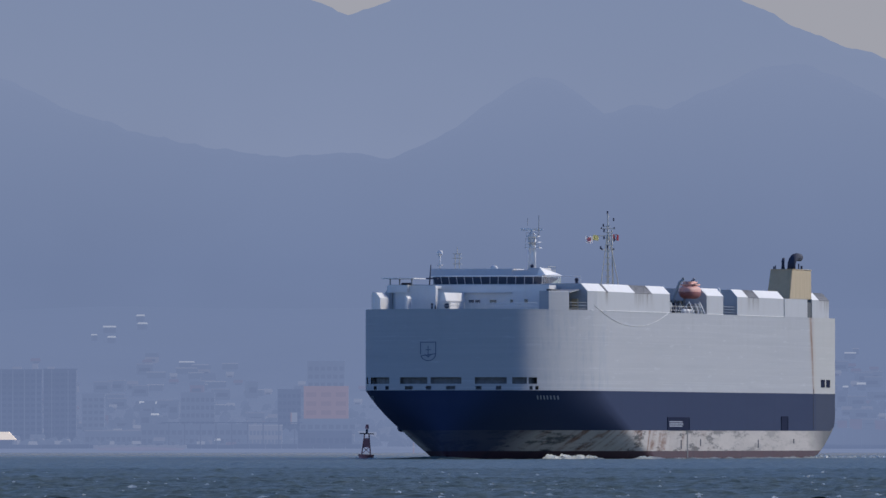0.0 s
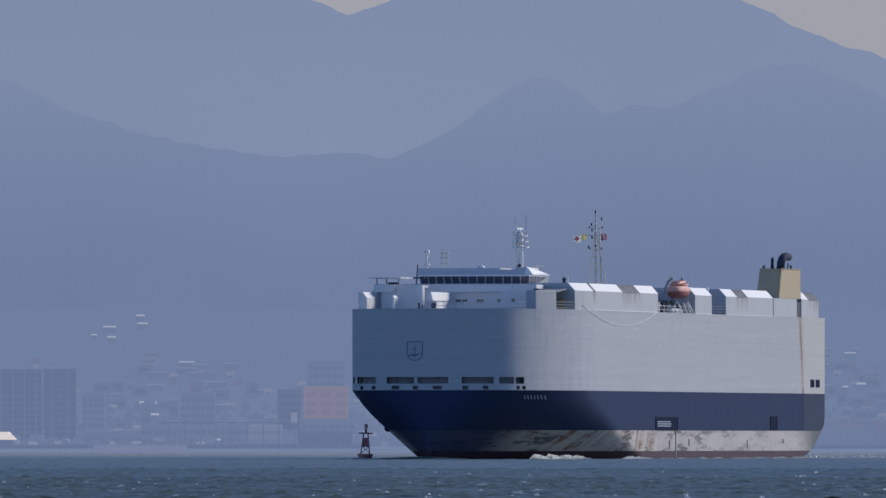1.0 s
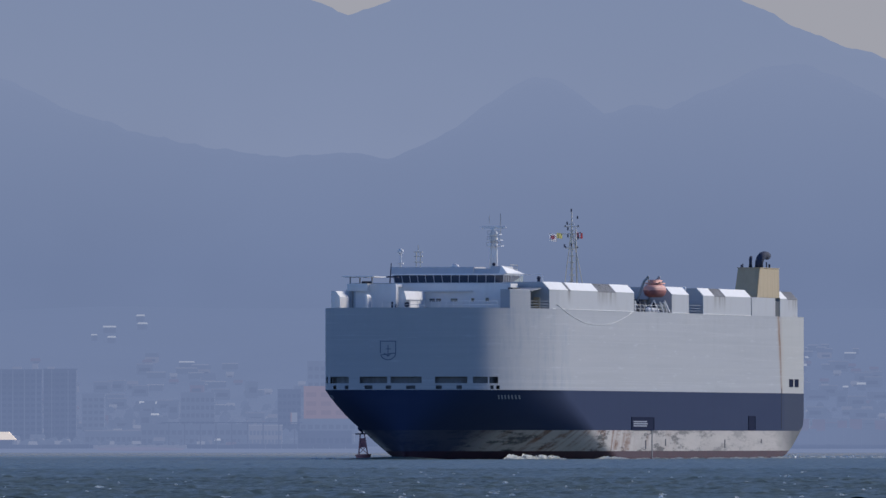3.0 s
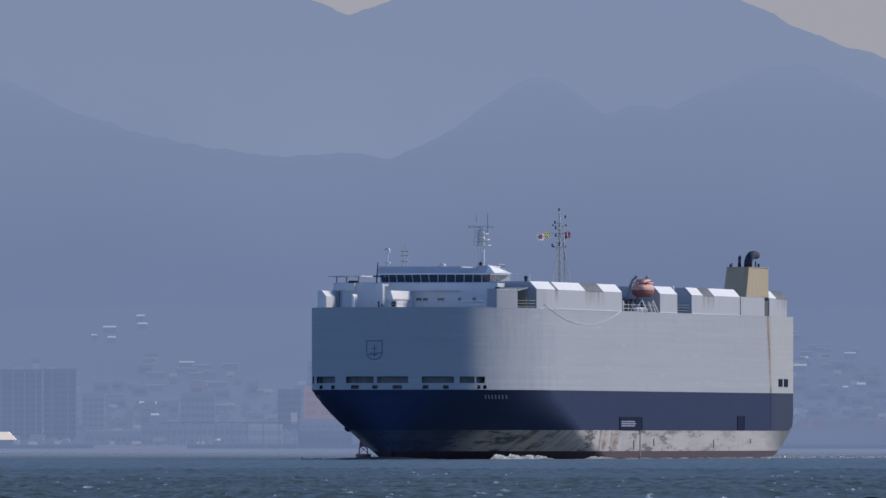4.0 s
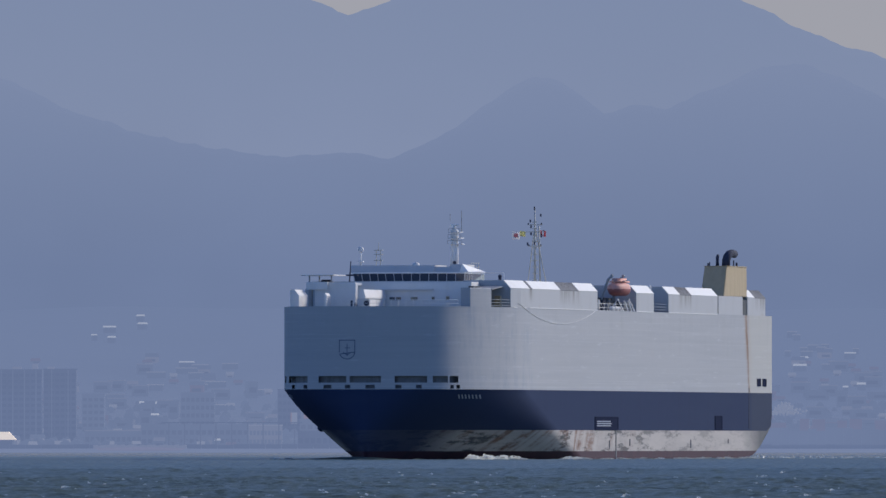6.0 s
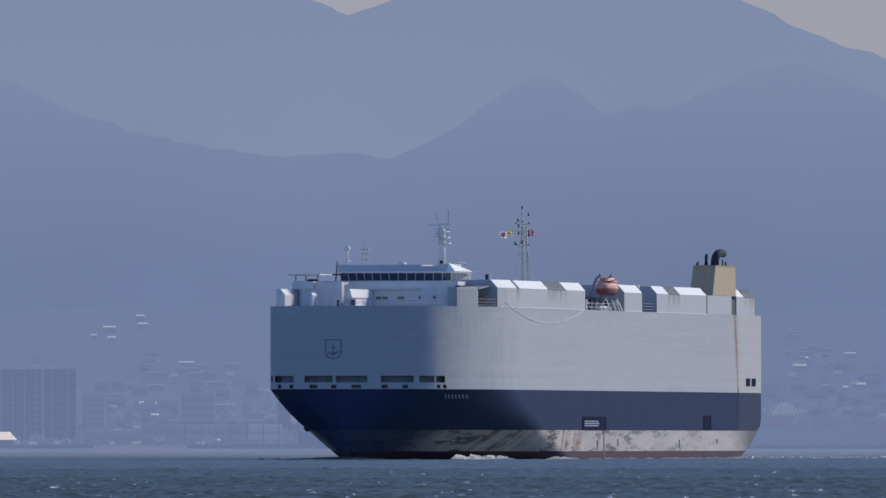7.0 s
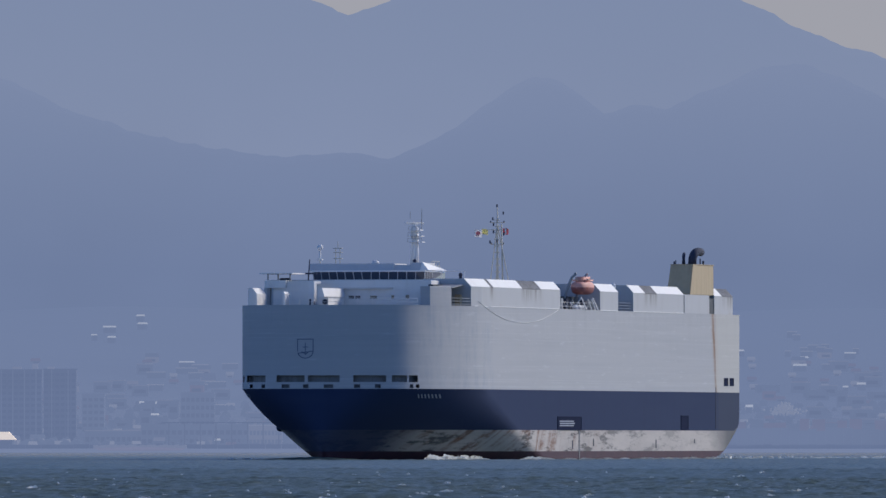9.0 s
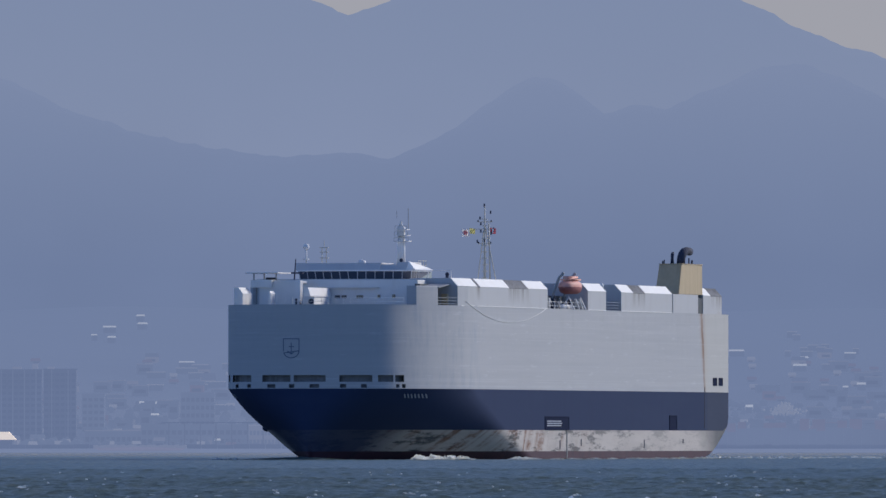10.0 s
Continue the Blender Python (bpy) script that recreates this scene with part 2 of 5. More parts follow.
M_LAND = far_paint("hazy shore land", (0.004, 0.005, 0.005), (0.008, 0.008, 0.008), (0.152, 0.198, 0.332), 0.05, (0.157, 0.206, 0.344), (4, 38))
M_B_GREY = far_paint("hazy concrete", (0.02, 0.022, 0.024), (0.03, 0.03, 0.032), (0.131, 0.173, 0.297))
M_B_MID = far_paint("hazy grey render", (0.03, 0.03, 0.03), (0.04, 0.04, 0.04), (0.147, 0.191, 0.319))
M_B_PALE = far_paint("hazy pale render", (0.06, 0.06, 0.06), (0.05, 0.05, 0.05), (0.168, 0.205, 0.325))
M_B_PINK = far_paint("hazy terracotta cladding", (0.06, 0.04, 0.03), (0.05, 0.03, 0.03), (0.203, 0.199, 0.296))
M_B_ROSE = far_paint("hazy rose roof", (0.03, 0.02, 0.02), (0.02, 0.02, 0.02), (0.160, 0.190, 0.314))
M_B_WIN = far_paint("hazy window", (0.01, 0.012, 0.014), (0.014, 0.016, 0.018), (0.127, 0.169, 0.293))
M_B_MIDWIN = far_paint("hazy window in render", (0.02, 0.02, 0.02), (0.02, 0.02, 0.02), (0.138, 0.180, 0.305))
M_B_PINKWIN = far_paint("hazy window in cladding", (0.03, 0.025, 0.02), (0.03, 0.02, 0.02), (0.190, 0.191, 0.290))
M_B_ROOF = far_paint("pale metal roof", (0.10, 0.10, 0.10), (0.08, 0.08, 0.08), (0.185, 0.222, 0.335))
# sun glint put into the emission
M_B_SHINE = far_paint("roof sheet with painted glint", (0.30, 0.29, 0.28), (0.2, 0.2, 0.2), (0.30, 0.33, 0.41))
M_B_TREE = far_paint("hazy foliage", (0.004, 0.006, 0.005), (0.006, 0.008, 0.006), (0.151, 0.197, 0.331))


# ---- mesh helpers ----
def part(name, bm, material, parent=None, label="", smooth=False):
    me = bpy.data.meshes.new(name)
    bmesh.ops.recalc_face_normals(bm, faces=bm.faces)
    if smooth:
        for f in bm.faces:
            f.smooth = True
    bm.to_mesh(me)
    bm.free()
    for m in material if isinstance(material, (list, tuple)) else [material]:
        me.materials.append(m)
    ob = new(name, me)
    ob.parent = parent
    return tagged(ob, label)


def thing(name, label, category, group="", kind="", at=None):
    ob = new(name)
    ob.empty_display_size = 1.0
    if at is not None:
        ob.matrix_world = at
    return tagged(ob, label, category, group, kind)


def box(bm, x0, x1, y0, y1, z0, z1, bevel=0.0, mi=0):
    vs = [bm.verts.new((x, y, z)) for z in (z0, z1) for x, y in ((x0, y0), (x1, y0), (x1, y1), (x0, y1))]
    fs = [bm.faces.new([vs[i] for i in q]) for q in
          ((3, 2, 1, 0), (4, 5, 6, 7), (0, 1, 5, 4), (1, 2, 6, 5), (2, 3, 7, 6), (3, 0, 4, 7))]
    for f in fs:
        f.material_index = mi
    if bevel:
        bmesh.ops.bevel(bm, geom=list({e for f in fs for e in f.edges}), offset=bevel, segments=2, affect="EDGES")
    return vs


def prism(bm, outline, y0, y1, axis="y"):
    """Extrudes an outline of (a, b) pairs: along y the pairs are x, z; along x they are y, z; along z they are x, y."""
    put = {"y": lambda a, b, c: (a, c, b), "x": lambda a, b, c: (c, a, b), "z": lambda a, b, c: (a, b, c)}[axis]
    lo = [bm.verts.new(put(a, b, y0)) for a, b in outline]
    hi = [bm.verts.new(put(a, b, y1)) for a, b in outline]
    n = len(outline)
    bm.faces.new(lo), bm.faces.new(hi)
    for i in range(n):
        bm.faces.new((lo[i], lo[(i + 1) % n], hi[(i + 1) % n], hi[i]))


def tube(bm, points, radius, sides=8, end=None):
    """A round bar along points, tapering to the radius end."""
    rings = []
    pts = [Vector(p) for p in points]
    for i, p in enumerate(pts):
        d = (pts[min(i + 1, len(pts) - 1)] - pts[max(i - 1, 0)]).normalized()
        a = d.orthogonal().normalized()
        b = d.cross(a)
        r = radius if end is None else radius + (end - radius) * i / (len(pts) - 1)
        rings.append([bm.verts.new(p + r * (math.cos(k * math.tau / sides) * a + math.sin(k * math.tau / sides) * b)) for k in range(sides)])
        if i:
            # turn the ring so that it follows the last one
            q = rings[-2]
            o = min(range(sides), key=lambda s: (rings[-1][s].co - q[0].co).length)
            rings[-1] = rings[-1][o:] + rings[-1][:o]
            if (rings[-1][1].co - q[1].co).length > (rings[-1][-1].co - q[1].co).length:
                rings[-1] = [rings[-1][0]] + rings[-1][:0:-1]
            for k in range(sides):
                bm.faces.new((q[k], q[(k + 1) % sides], rings[-1][(k + 1) % sides], rings[-1][k]))
    bm.faces.new(rings[0]), bm.faces.new(rings[-1])


def ball(bm, centre, r, sx=1, sy=1, sz=1, seg=16):
    bmesh.ops.create_uvsphere(bm, u_segments=seg, v_segments=seg // 2, radius=r,
                              matrix=Matrix.Translation(centre) @ Matrix.Diagonal((sx, sy, sz, 1)))


# ---- sea ----
def height_waves(x, y, seed, mean_dir, wavelengths, rms):
    rng = np.random.default_rng(seed)
    h = np.zeros_like(x)
    for lam in wavelengths:
        a = mean_dir + rng.normal(0, 0.33)
        ph = (x * math.cos(a) + y * math.sin(a)) * math.tau / lam + rng.uniform(0, math.tau)
        # crests sharper than troughs
        h += (np.exp(np.sin(ph) * 0.9) - 1.21) * lam ** 0.35
    gust = np.ones_like(h)
    for lam in (23.0, 41.0, 67.0):
        a = rng.uniform(0, math.tau)
        gust += 0.12 * np.sin((x * math.cos(a) + y * math.sin(a)) * math.tau / lam + rng.uniform(0, math.tau))
    return h * gust * rms / h.std()


def wave_sheet(seed, mean_dir, rms, z):
    rows = np.concatenate([np.arange(645, 1050, 0.42), np.arange(1050, 1400, 0.85), np.arange(1400, 1800, 2.0), np.arange(1800, 2480, 6.0), np.arange(2480, 3545, 12.0)])
    cols = 320
    half = rows * 0.0278 * 1.06 + 12
    s = np.linspace(-1, 1, cols)
    x = half[:, None] * s[None, :]
    y = np.repeat(rows[:, None], cols, axis=1)
    lams = np.random.default_rng(seed + 9).uniform(0.85, 2.0, 46)
    h = height_waves(x, y, seed, mean_dir, lams, rms)
    fade = np.clip((3545 - y) / 1500, 0.03, 1)
    co = np.stack([x, y, z + h * fade], axis=-1).reshape(-1, 3)
    n = len(rows)
    i = (np.arange(n - 1)[:, None] * cols + np.arange(cols - 1)[None, :]).reshape(-1)
    quads = np.stack([i, i + 1, i + cols + 1, i + cols], axis=1).astype(np.int32)
    me = bpy.data.meshes.new("waves")
    me.vertices.add(len(co))
    me.vertices.foreach_set("co", co.astype(np.float32).reshape(-1))
    me.loops.add(quads.size)
    me.loops.foreach_set("vertex_index", quads.reshape(-1))
    me.polygons.add(len(quads))
    me.polygons.foreach_set("loop_start", np.arange(0, quads.size, 4, dtype=np.int32))
    me.polygons.foreach_set("use_smooth", np.ones(len(quads), dtype=bool))
    me.update(calc_edges=True)
    me.materials.append(M_WATER)
    ob = new("waves", me)
    return tagged(ob, "choppy dark teal-blue wind waves on the bay", "waves", kind="stuff")


def sea():
    bm = bmesh.new()
    xs = [-3000, -600, -250, 0, 250, 600, 3000]
    ys = [-1500, -100, 300, 620, 1200, 2000, 2350, 2460, 2800, 3575]
    g = [[bm.verts.new((x, y, -0.42 if y < 2400 else -0.08)) for x in xs] for y in ys]
    for j in range(len(ys) - 1):
        for i in range(len(xs) - 1):
            bm.faces.new((g[j][i], g[j][i + 1], g[j + 1][i + 1], g[j + 1][i]))
    ob = part("water", bm, M_WATER_FAR)
    tagged(ob, "dark teal-blue sea with wind chop, open bay", "water", kind="structure")
    return wave_sheet(3, -1.9, 0.05, -0.04), wave_sheet(14, -1.25, 0.05, -0.04)


# ---- far shore and mountains ----
def ridge(name, label, y0, depth, x_half, peaks, base, material, rough, seed):
    """A mountain range: along x the crest is the highest of some broad peaks, in y it rises to the crest and falls behind it."""
    bm = bmesh.new()
    nx, ny = 640, 22
    rows = []
    for j in range(ny):
        f = j / (ny - 1)
        rise = min(1.0, f / 0.8) ** 0.8 if f <= 0.8 else 1 - (f - 0.8) * 1.5
        row = []
        for i in range(nx):
            x = -x_half + 2 * x_half * i / (nx - 1)
            h = base
            for px, ph, pw in peaks:
                d = abs(x - px) / pw
                h = max(h, base + (ph - base) * math.exp(-d ** 1.9)) + 0.02 * (ph - base) * math.exp(-d * d)
            h += rough * noise.fractal((x * 0.03, f * 3, seed), 0.9, 2.2, 5) * (0.3 + 0.7 * f)
            h += 0.35 * rough * noise.fractal((x * 0.16, f * 5, seed + 4), 0.8, 2.1, 4)
            row.append(bm.verts.new((x, y0 + f * depth, max(-1.0, h * rise))))
        rows.append(row)
    for j in range(ny - 1):
        for i in range(nx - 1):
            bm.faces.new((rows[j][i], rows[j][i + 1], rows[j + 1][i + 1], rows[j + 1][i]))
    ob = part(name, bm, material, smooth=True)
    return tagged(ob, label, "mountain", kind="structure")


def land_z(x, y):
    f = (y - 3560) / 1250
    z = -1.2 + 2.0 * min(1, f / 0.02) if f < 0.5 else 0.8 + 43.0 * ((f - 0.5) / 0.5) ** 1.5
    return z + noise.noise((x * 0.02, y * 0.004, 3.1)) * (0.15 + 4 * max(0, f - 0.6))


def land():
    bm = bmesh.new()
    nx, ny = 160, 26
    rows = []
    for j in range(ny):
        f = j / (ny - 1)
        row = []
        for i in range(nx):
            x = -700 + 1400 * i / (nx - 1)
            y = 3560 + 1250 * f
            z = land_z(x, y)
            row.append(bm.verts.new((x, y, z)))
        rows.append(row)
    for j in range(ny - 1):
        for i in range(nx - 1):
            bm.faces.new((rows[j][i], rows[j][i + 1], rows[j + 1][i + 1], rows[j + 1][i]))
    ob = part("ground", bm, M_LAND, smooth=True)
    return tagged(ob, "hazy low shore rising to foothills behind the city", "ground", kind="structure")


land()
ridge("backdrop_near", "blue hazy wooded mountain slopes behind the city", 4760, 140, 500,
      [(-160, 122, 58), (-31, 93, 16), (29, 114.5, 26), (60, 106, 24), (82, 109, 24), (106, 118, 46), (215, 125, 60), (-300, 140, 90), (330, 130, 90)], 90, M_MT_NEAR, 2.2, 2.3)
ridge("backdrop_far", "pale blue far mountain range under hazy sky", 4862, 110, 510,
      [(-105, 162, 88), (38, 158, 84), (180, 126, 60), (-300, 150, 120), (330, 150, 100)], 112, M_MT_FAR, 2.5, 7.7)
bm = bmesh.new()
arc = [(1500 * math.sin(a), 3490 + 1500 * math.cos(a)) for a in [radians(-30 + 60 * k / 40) for k in range(41)]]
lo, hi = [[bm.verts.new((x, y, z)) for x, y in arc] for z in (-5, 420)]
for i in range(40):
    bm.faces.new((lo[i], lo[i + 1], hi[i + 1], hi[i]))
tagged(part("backdrop_sky", bm, M_SKY), "pale grey hazy sky above the mountains", "sky", kind="structure")
waves_a, waves_b = sea()


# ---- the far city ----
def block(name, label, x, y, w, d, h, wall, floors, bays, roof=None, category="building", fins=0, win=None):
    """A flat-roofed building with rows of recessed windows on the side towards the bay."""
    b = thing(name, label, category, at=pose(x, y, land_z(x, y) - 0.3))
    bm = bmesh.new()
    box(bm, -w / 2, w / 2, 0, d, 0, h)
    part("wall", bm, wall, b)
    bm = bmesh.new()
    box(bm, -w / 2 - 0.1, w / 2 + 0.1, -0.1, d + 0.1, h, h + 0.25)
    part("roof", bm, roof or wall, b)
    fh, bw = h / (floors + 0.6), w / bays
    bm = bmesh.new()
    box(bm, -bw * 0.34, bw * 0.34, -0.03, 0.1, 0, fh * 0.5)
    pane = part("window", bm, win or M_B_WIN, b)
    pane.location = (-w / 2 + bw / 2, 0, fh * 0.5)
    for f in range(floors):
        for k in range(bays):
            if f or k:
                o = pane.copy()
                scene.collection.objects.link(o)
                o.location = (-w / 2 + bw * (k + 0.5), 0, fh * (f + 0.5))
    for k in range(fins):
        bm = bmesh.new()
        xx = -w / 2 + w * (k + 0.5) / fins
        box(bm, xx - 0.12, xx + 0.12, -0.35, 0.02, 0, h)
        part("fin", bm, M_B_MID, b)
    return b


def x_at(across, depth):
    """The x at a depth on a bearing across the bay, in small even steps from the left shore."""
    return (across - 784) * depth / 28187


def house_kind(w, d, h, pitched, wall, roof):
    b = thing("house", "small pale hazy house of the far shore", "house", "houses of the far city", at=pose(0, 0, -200))
    bm = bmesh.new()
    box(bm, -w / 2, w / 2, 0, d, 0, h)
    part("wall", bm, wall, b)
    bm = bmesh.new()
    if pitched:
        prism(bm, [(-0.2, h), (d / 2, h + d * 0.28), (d + 0.2, h), (d / 2, h + d * 0.2)], -w / 2 - 0.2, w / 2 + 0.2, "x")
    else:
        box(bm, -w / 2 - 0.1, w / 2 + 0.1, -0.1, d + 0.1, h, h + 0.2)
    part("roof", bm, roof, b)
    bm = bmesh.new()
    box(bm, -w * 0.35, w * 0.35, -0.04, 0.05, h * 0.4, h * 0.7)
    part("window", bm, M_B_MIDWIN, b)
    return b


def city():
    rng0 = random.Random(4)
    D = 4230
    s = D / 28187
    # waterfront hero buildings
    block("apartment_tower", "grey-blue hazy apartment tower with lift housing", x_at(33, D), D, 82 * s, 9, 134 * s, M_B_GREY, 12, 8, category="tower", fins=4)
    block("apartment_tower", "darker hazy apartment tower beside another", x_at(106, D + 12), D + 12, 58 * s, 9, 133 * s, M_B_GREY, 12, 6, category="tower", fins=2)
    for across, w, h in ((62, 10, 8), (30, 16, 3), (90, 12, 3)):
        bm = bmesh.new()
        x = x_at(across, D + 3)
        box(bm, x - w * s / 2, x + w * s / 2, D + 3, D + 6, land_z(x, D) - 0.1 + 135 * s, land_z(x, D) - 0.1 + (136 + h) * s)
        tagged(part("lift_housing", bm, M_B_PALE), "pale lift housing on the tower roof", "rooftop box")
    block("terracotta_building", "broad hazy terracotta-clad hall with flat roof", x_at(577, D + 60), D + 60, 80 * s, 10, 91 * s, M_B_PINK, 5, 3, category="hall", win=M_B_PINKWIN)
    block("office_building", "dark hazy office block beside the terracotta hall", x_at(512, D + 66), D + 66, 42 * s, 8, 84 * s, M_B_GREY, 6, 5)
    block("warehouse", "grey hazy shed before the terracotta hall", x_at(580, D + 30), D + 30, 100 * s, 8, 40 * s, M_B_MID, 2, 8, win=M_B_MIDWIN)
    x = x_at(521, D + 20)
    bm = bmesh.new()
    box(bm, x - 5 * s, x + 5 * s, D + 22, D + 22.5, 48 * s, 68 * s)
    sign = tagged(part("sign_board", bm, M_B_ROOF), "white sign board with red edge", "sign")
    bm = bmesh.new()
    box(bm, x - 7 * s, x - 5 * s, D + 22, D + 22.4, 48 * s, 68 * s)
    part("red_edge", bm, M_B_PINK, sign)
    # long waterfront sheds
    block("ferry_terminal", "white low terminal with row of openings", x_at(470, D - 30), D - 30, 58 * s, 6, 40 * s, M_B_PALE, 2, 9, M_B_ROOF, win=M_B_MID)
    block("warehouse", "long grey hazy warehouse on the waterfront", x_at(345, D - 20), D - 20, 190 * s, 8, 40 * s, M_B_MID, 2, 18, win=M_B_MIDWIN)
    block("warehouse", "long low hazy warehouse with pale roof", x_at(205, D - 10), D - 10, 110 * s, 7, 28 * s, M_B_MID, 1, 12, M_B_PALE, win=M_B_MIDWIN)
    block("warehouse", "low grey hazy shed near the shore", x_at(575, D - 40), D - 40, 95 * s, 7, 30 * s, M_B_GREY, 1, 9)
    block("office_building", "wide grey hazy block above the shore", x_at(577, 4330), 4330, 66 * 0.1536, 8, 122 * 0.1536, M_B_MID, 8, 6, win=M_B_MIDWIN)
    block("office_building", "slim grey hazy block", x_at(165, 4300), 4300, 40 * 0.1526, 8, 74 * 0.1526, M_B_MID, 6, 4, win=M_B_MIDWIN)
    block("office_building", "grey hazy block in the town", x_at(350, 4340), 4340, 60 * 0.154, 8, 64 * 0.154, M_B_MID, 4, 7, win=M_B_MIDWIN)
    # elevated road on piers
    road = thing("elevated_road", "thin dark elevated road on piers", "road bridge")
    y, x0, x1 = D - 45, x_at(285, D - 45), x_at(535, D - 45)
    bm = bmesh.new()
    box(bm, x0, x1, y, y + 3, 7.3, 7.55)
    part("deck", bm, M_B_WIN, road)
    for k in range(9):
        bm = bmesh.new()
        x = x0 + (x1 - x0) * (k + 0.5) / 9
        box(bm, x - 0.15, x + 0.15, y + 1, y + 2, 0.4, 7.3)
        part("pier", bm, M_B_MIDWIN, road)
    # gabled boathouse at the water's edge
    b = thing("boathouse", "boathouse with bright cream sloping roof", "boathouse", at=pose(x_at(4, 3900), 3900, 0.4))
    k = 3900 / 28187
    bm = bmesh.new()
    box(bm, -16 * k, 18 * k, 0, 5, 0, 18 * k)
    part("wall", bm, M_B_GREY, b)
    bm = bmesh.new()
    prism(bm, [(-22 * k, 18 * k), (25 * k, 18 * k), (11 * k, 32 * k), (-22 * k, 32 * k)], -0.5, 6.0, "y")
    # the roof's sunlit brightness is emission too
    part("roof", bm, far_paint("cream roof", (0.60, 0.50, 0.42), (0.5, 0.42, 0.36), (0.60, 0.52, 0.46)), b)
    # sea wall and quays
    for left, right, yy, h, mat in ((-40, 640, 3640, 1.1, M_B_GREY), (165, 330, 3612, 1.0, M_B_PALE), (1240, 1620, 3640, 1.0, M_B_GREY), (1240, 1620, 4190, 5.4, M_LAND)):
        bm = bmesh.new()
        xa, xb = x_at(left, yy), x_at(right, yy)
        n = 24
        for i in range(n):
            a, c = xa + (xb - xa) * i / n, xa + (xb - xa) * (i + 0.97) / n
            box(bm, a, c, yy, yy + 4, 0.2, 0.8 + h * (0.75 + 0.25 * random.random()))
        tagged(part("quay_wall", bm, mat), "low hazy quay wall along the shore", "quay", kind="structure")
    for k in range(16):
        bm = bmesh.new()
        xa = x_at(1262 + 22 * k, 4192)
        w, z0 = rng0.uniform(2.0, 3.6), 5.0
        box(bm, xa, xa + w, 4191, 4195, z0, z0 + rng0.uniform(2.0, 3.6))
        tagged(part("row_house", bm, M_B_ROSE if k % 3 else M_B_MID), "hazy rose-tinted row house above the quay", "house", "row houses above the quay")
    # pale strip of sand before the quay
    bm = bmesh.new()
    xa, xb = x_at(150, 3600), x_at(340, 3600)
    n = 40
    row = []
    for i in range(n + 1):
        x = xa + (xb - xa) * i / n
        w = math.sin(math.pi * i / n) ** 0.6
        row.append([bm.verts.new((x, 3597 - 6 * w, -0.4)), bm.verts.new((x, 3600, 0.15 + 0.5 * w + 0.1 * noise.noise((x * 0.6, 0, 5)))), bm.verts.new((x, 3611, 0.7 + 0.5 * w)), bm.verts.new((x, 3611.5, -0.4))])
        if i:
            for k in range(3):
                bm.faces.new((row[-2][k], row[-2][k + 1], row[-1][k + 1], row[-1][k]))
    tagged(part("strand", bm, M_B_ROSE), "pale hazy strip of sand along the far quay", "strand", kind="structure")
    # beacon near the shore
    bm = bmesh.new()
    x = x_at(732, 3520)
    tube(bm, [(x, 3520, -0.6), (x, 3520, 2.2)], 0.22, 8, 0.1)
    beacon = tagged(part("beacon", bm, M_B_PINK), "slim hazy red beacon in the shallows", "beacon")
    bm = bmesh.new()
    tube(bm, [(x, 3520, 1.0), (x, 3520, 1.5)], 0.3, 8)
    part("band", bm, M_B_ROOF, beacon)
    # town houses, denser low down
    rng = random.Random(11)
    kinds = [house_kind(1.8, 3, 1.2, True, M_B_PALE, M_B_ROOF), house_kind(2.2, 3, 1.0, True, M_B_MID, M_B_ROSE), house_kind(3.4, 4, 2.2, True, M_B_PALE, M_B_MID), house_kind(2.6, 3.5, 2.0, True, M_B_MID, M_B_PALE), house_kind(4.6, 4, 3.4, False, M_B_MID, M_B_PALE),
             house_kind(3.0, 4, 5.0, False, M_B_MID, M_B_MID), house_kind(6.5, 4, 2.4, False, M_B_MID, M_B_MID), house_kind(3.8, 4, 3.0, True, M_B_ROSE, M_B_MID)]
    placed = []

    def put(kind, across, depth, turn=0.0):
        x = x_at(across, depth)
        m = pose(x, depth, land_z(x, depth) - 0.4, 0, 0, turn)
        o = copy_thing(kinds[kind], m)
        placed.append(o)
        return o
    for k in range(190):
        depth = 4195 + 330 * rng.random() ** 1.5
        across = rng.uniform(0, 660) if rng.random() < 0.66 else rng.uniform(1230, 1568)
        put(rng.choice((0, 0, 1, 1, 2, 3, 4, 5, 6, 7)), across, depth, rng.uniform(-12, 12))
    for k in range(46):
        depth = 4480 + 150 * rng.random()
        across = rng.gauss(250, 120) if k < 20 else rng.gauss(1480, 75)
        put(rng.choice((0, 1, 2, 4)), across, depth, rng.uniform(-15, 15))
    for kd in kinds:
        for o in (*kd.children_recursive, kd):
            bpy.data.objects.remove(o)
    # roofs that stand out on hillside and in town, sunlight painted as glow
    roofs = [(194, 578, 22, 4), (168, 592, 8, 3), (196, 596, 12, 4), (247, 558, 12, 4), (250, 572, 14, 4), (268, 713, 42, 6), (225, 765, 44, 4), (330, 640, 26, 3),
             (1415, 646, 22, 5), (1425, 632, 12, 4), (1503, 624, 18, 3), (1485, 641, 9, 4), (1525, 679, 14, 5), (1497, 684, 8, 4), (1305, 620, 24, 4), (1325, 719, 11, 6),
             (365, 772, 12, 6), (384, 778, 8, 5), (262, 733, 30, 4)]
    roofs += [(rng.gauss(1460, 55), rng.gauss(625, 22), rng.uniform(8, 20), 2) for _ in range(14)]
    roofs += [(rng.gauss(330, 90), rng.gauss(680, 30), rng.uniform(14, 40), 2) for _ in range(12)]
    for across, up, w, h in roofs:
        lo, hi = 4195.0, 4805.0
        for _ in range(30):
            mid = (lo + hi) / 2
            x = x_at(across, mid)
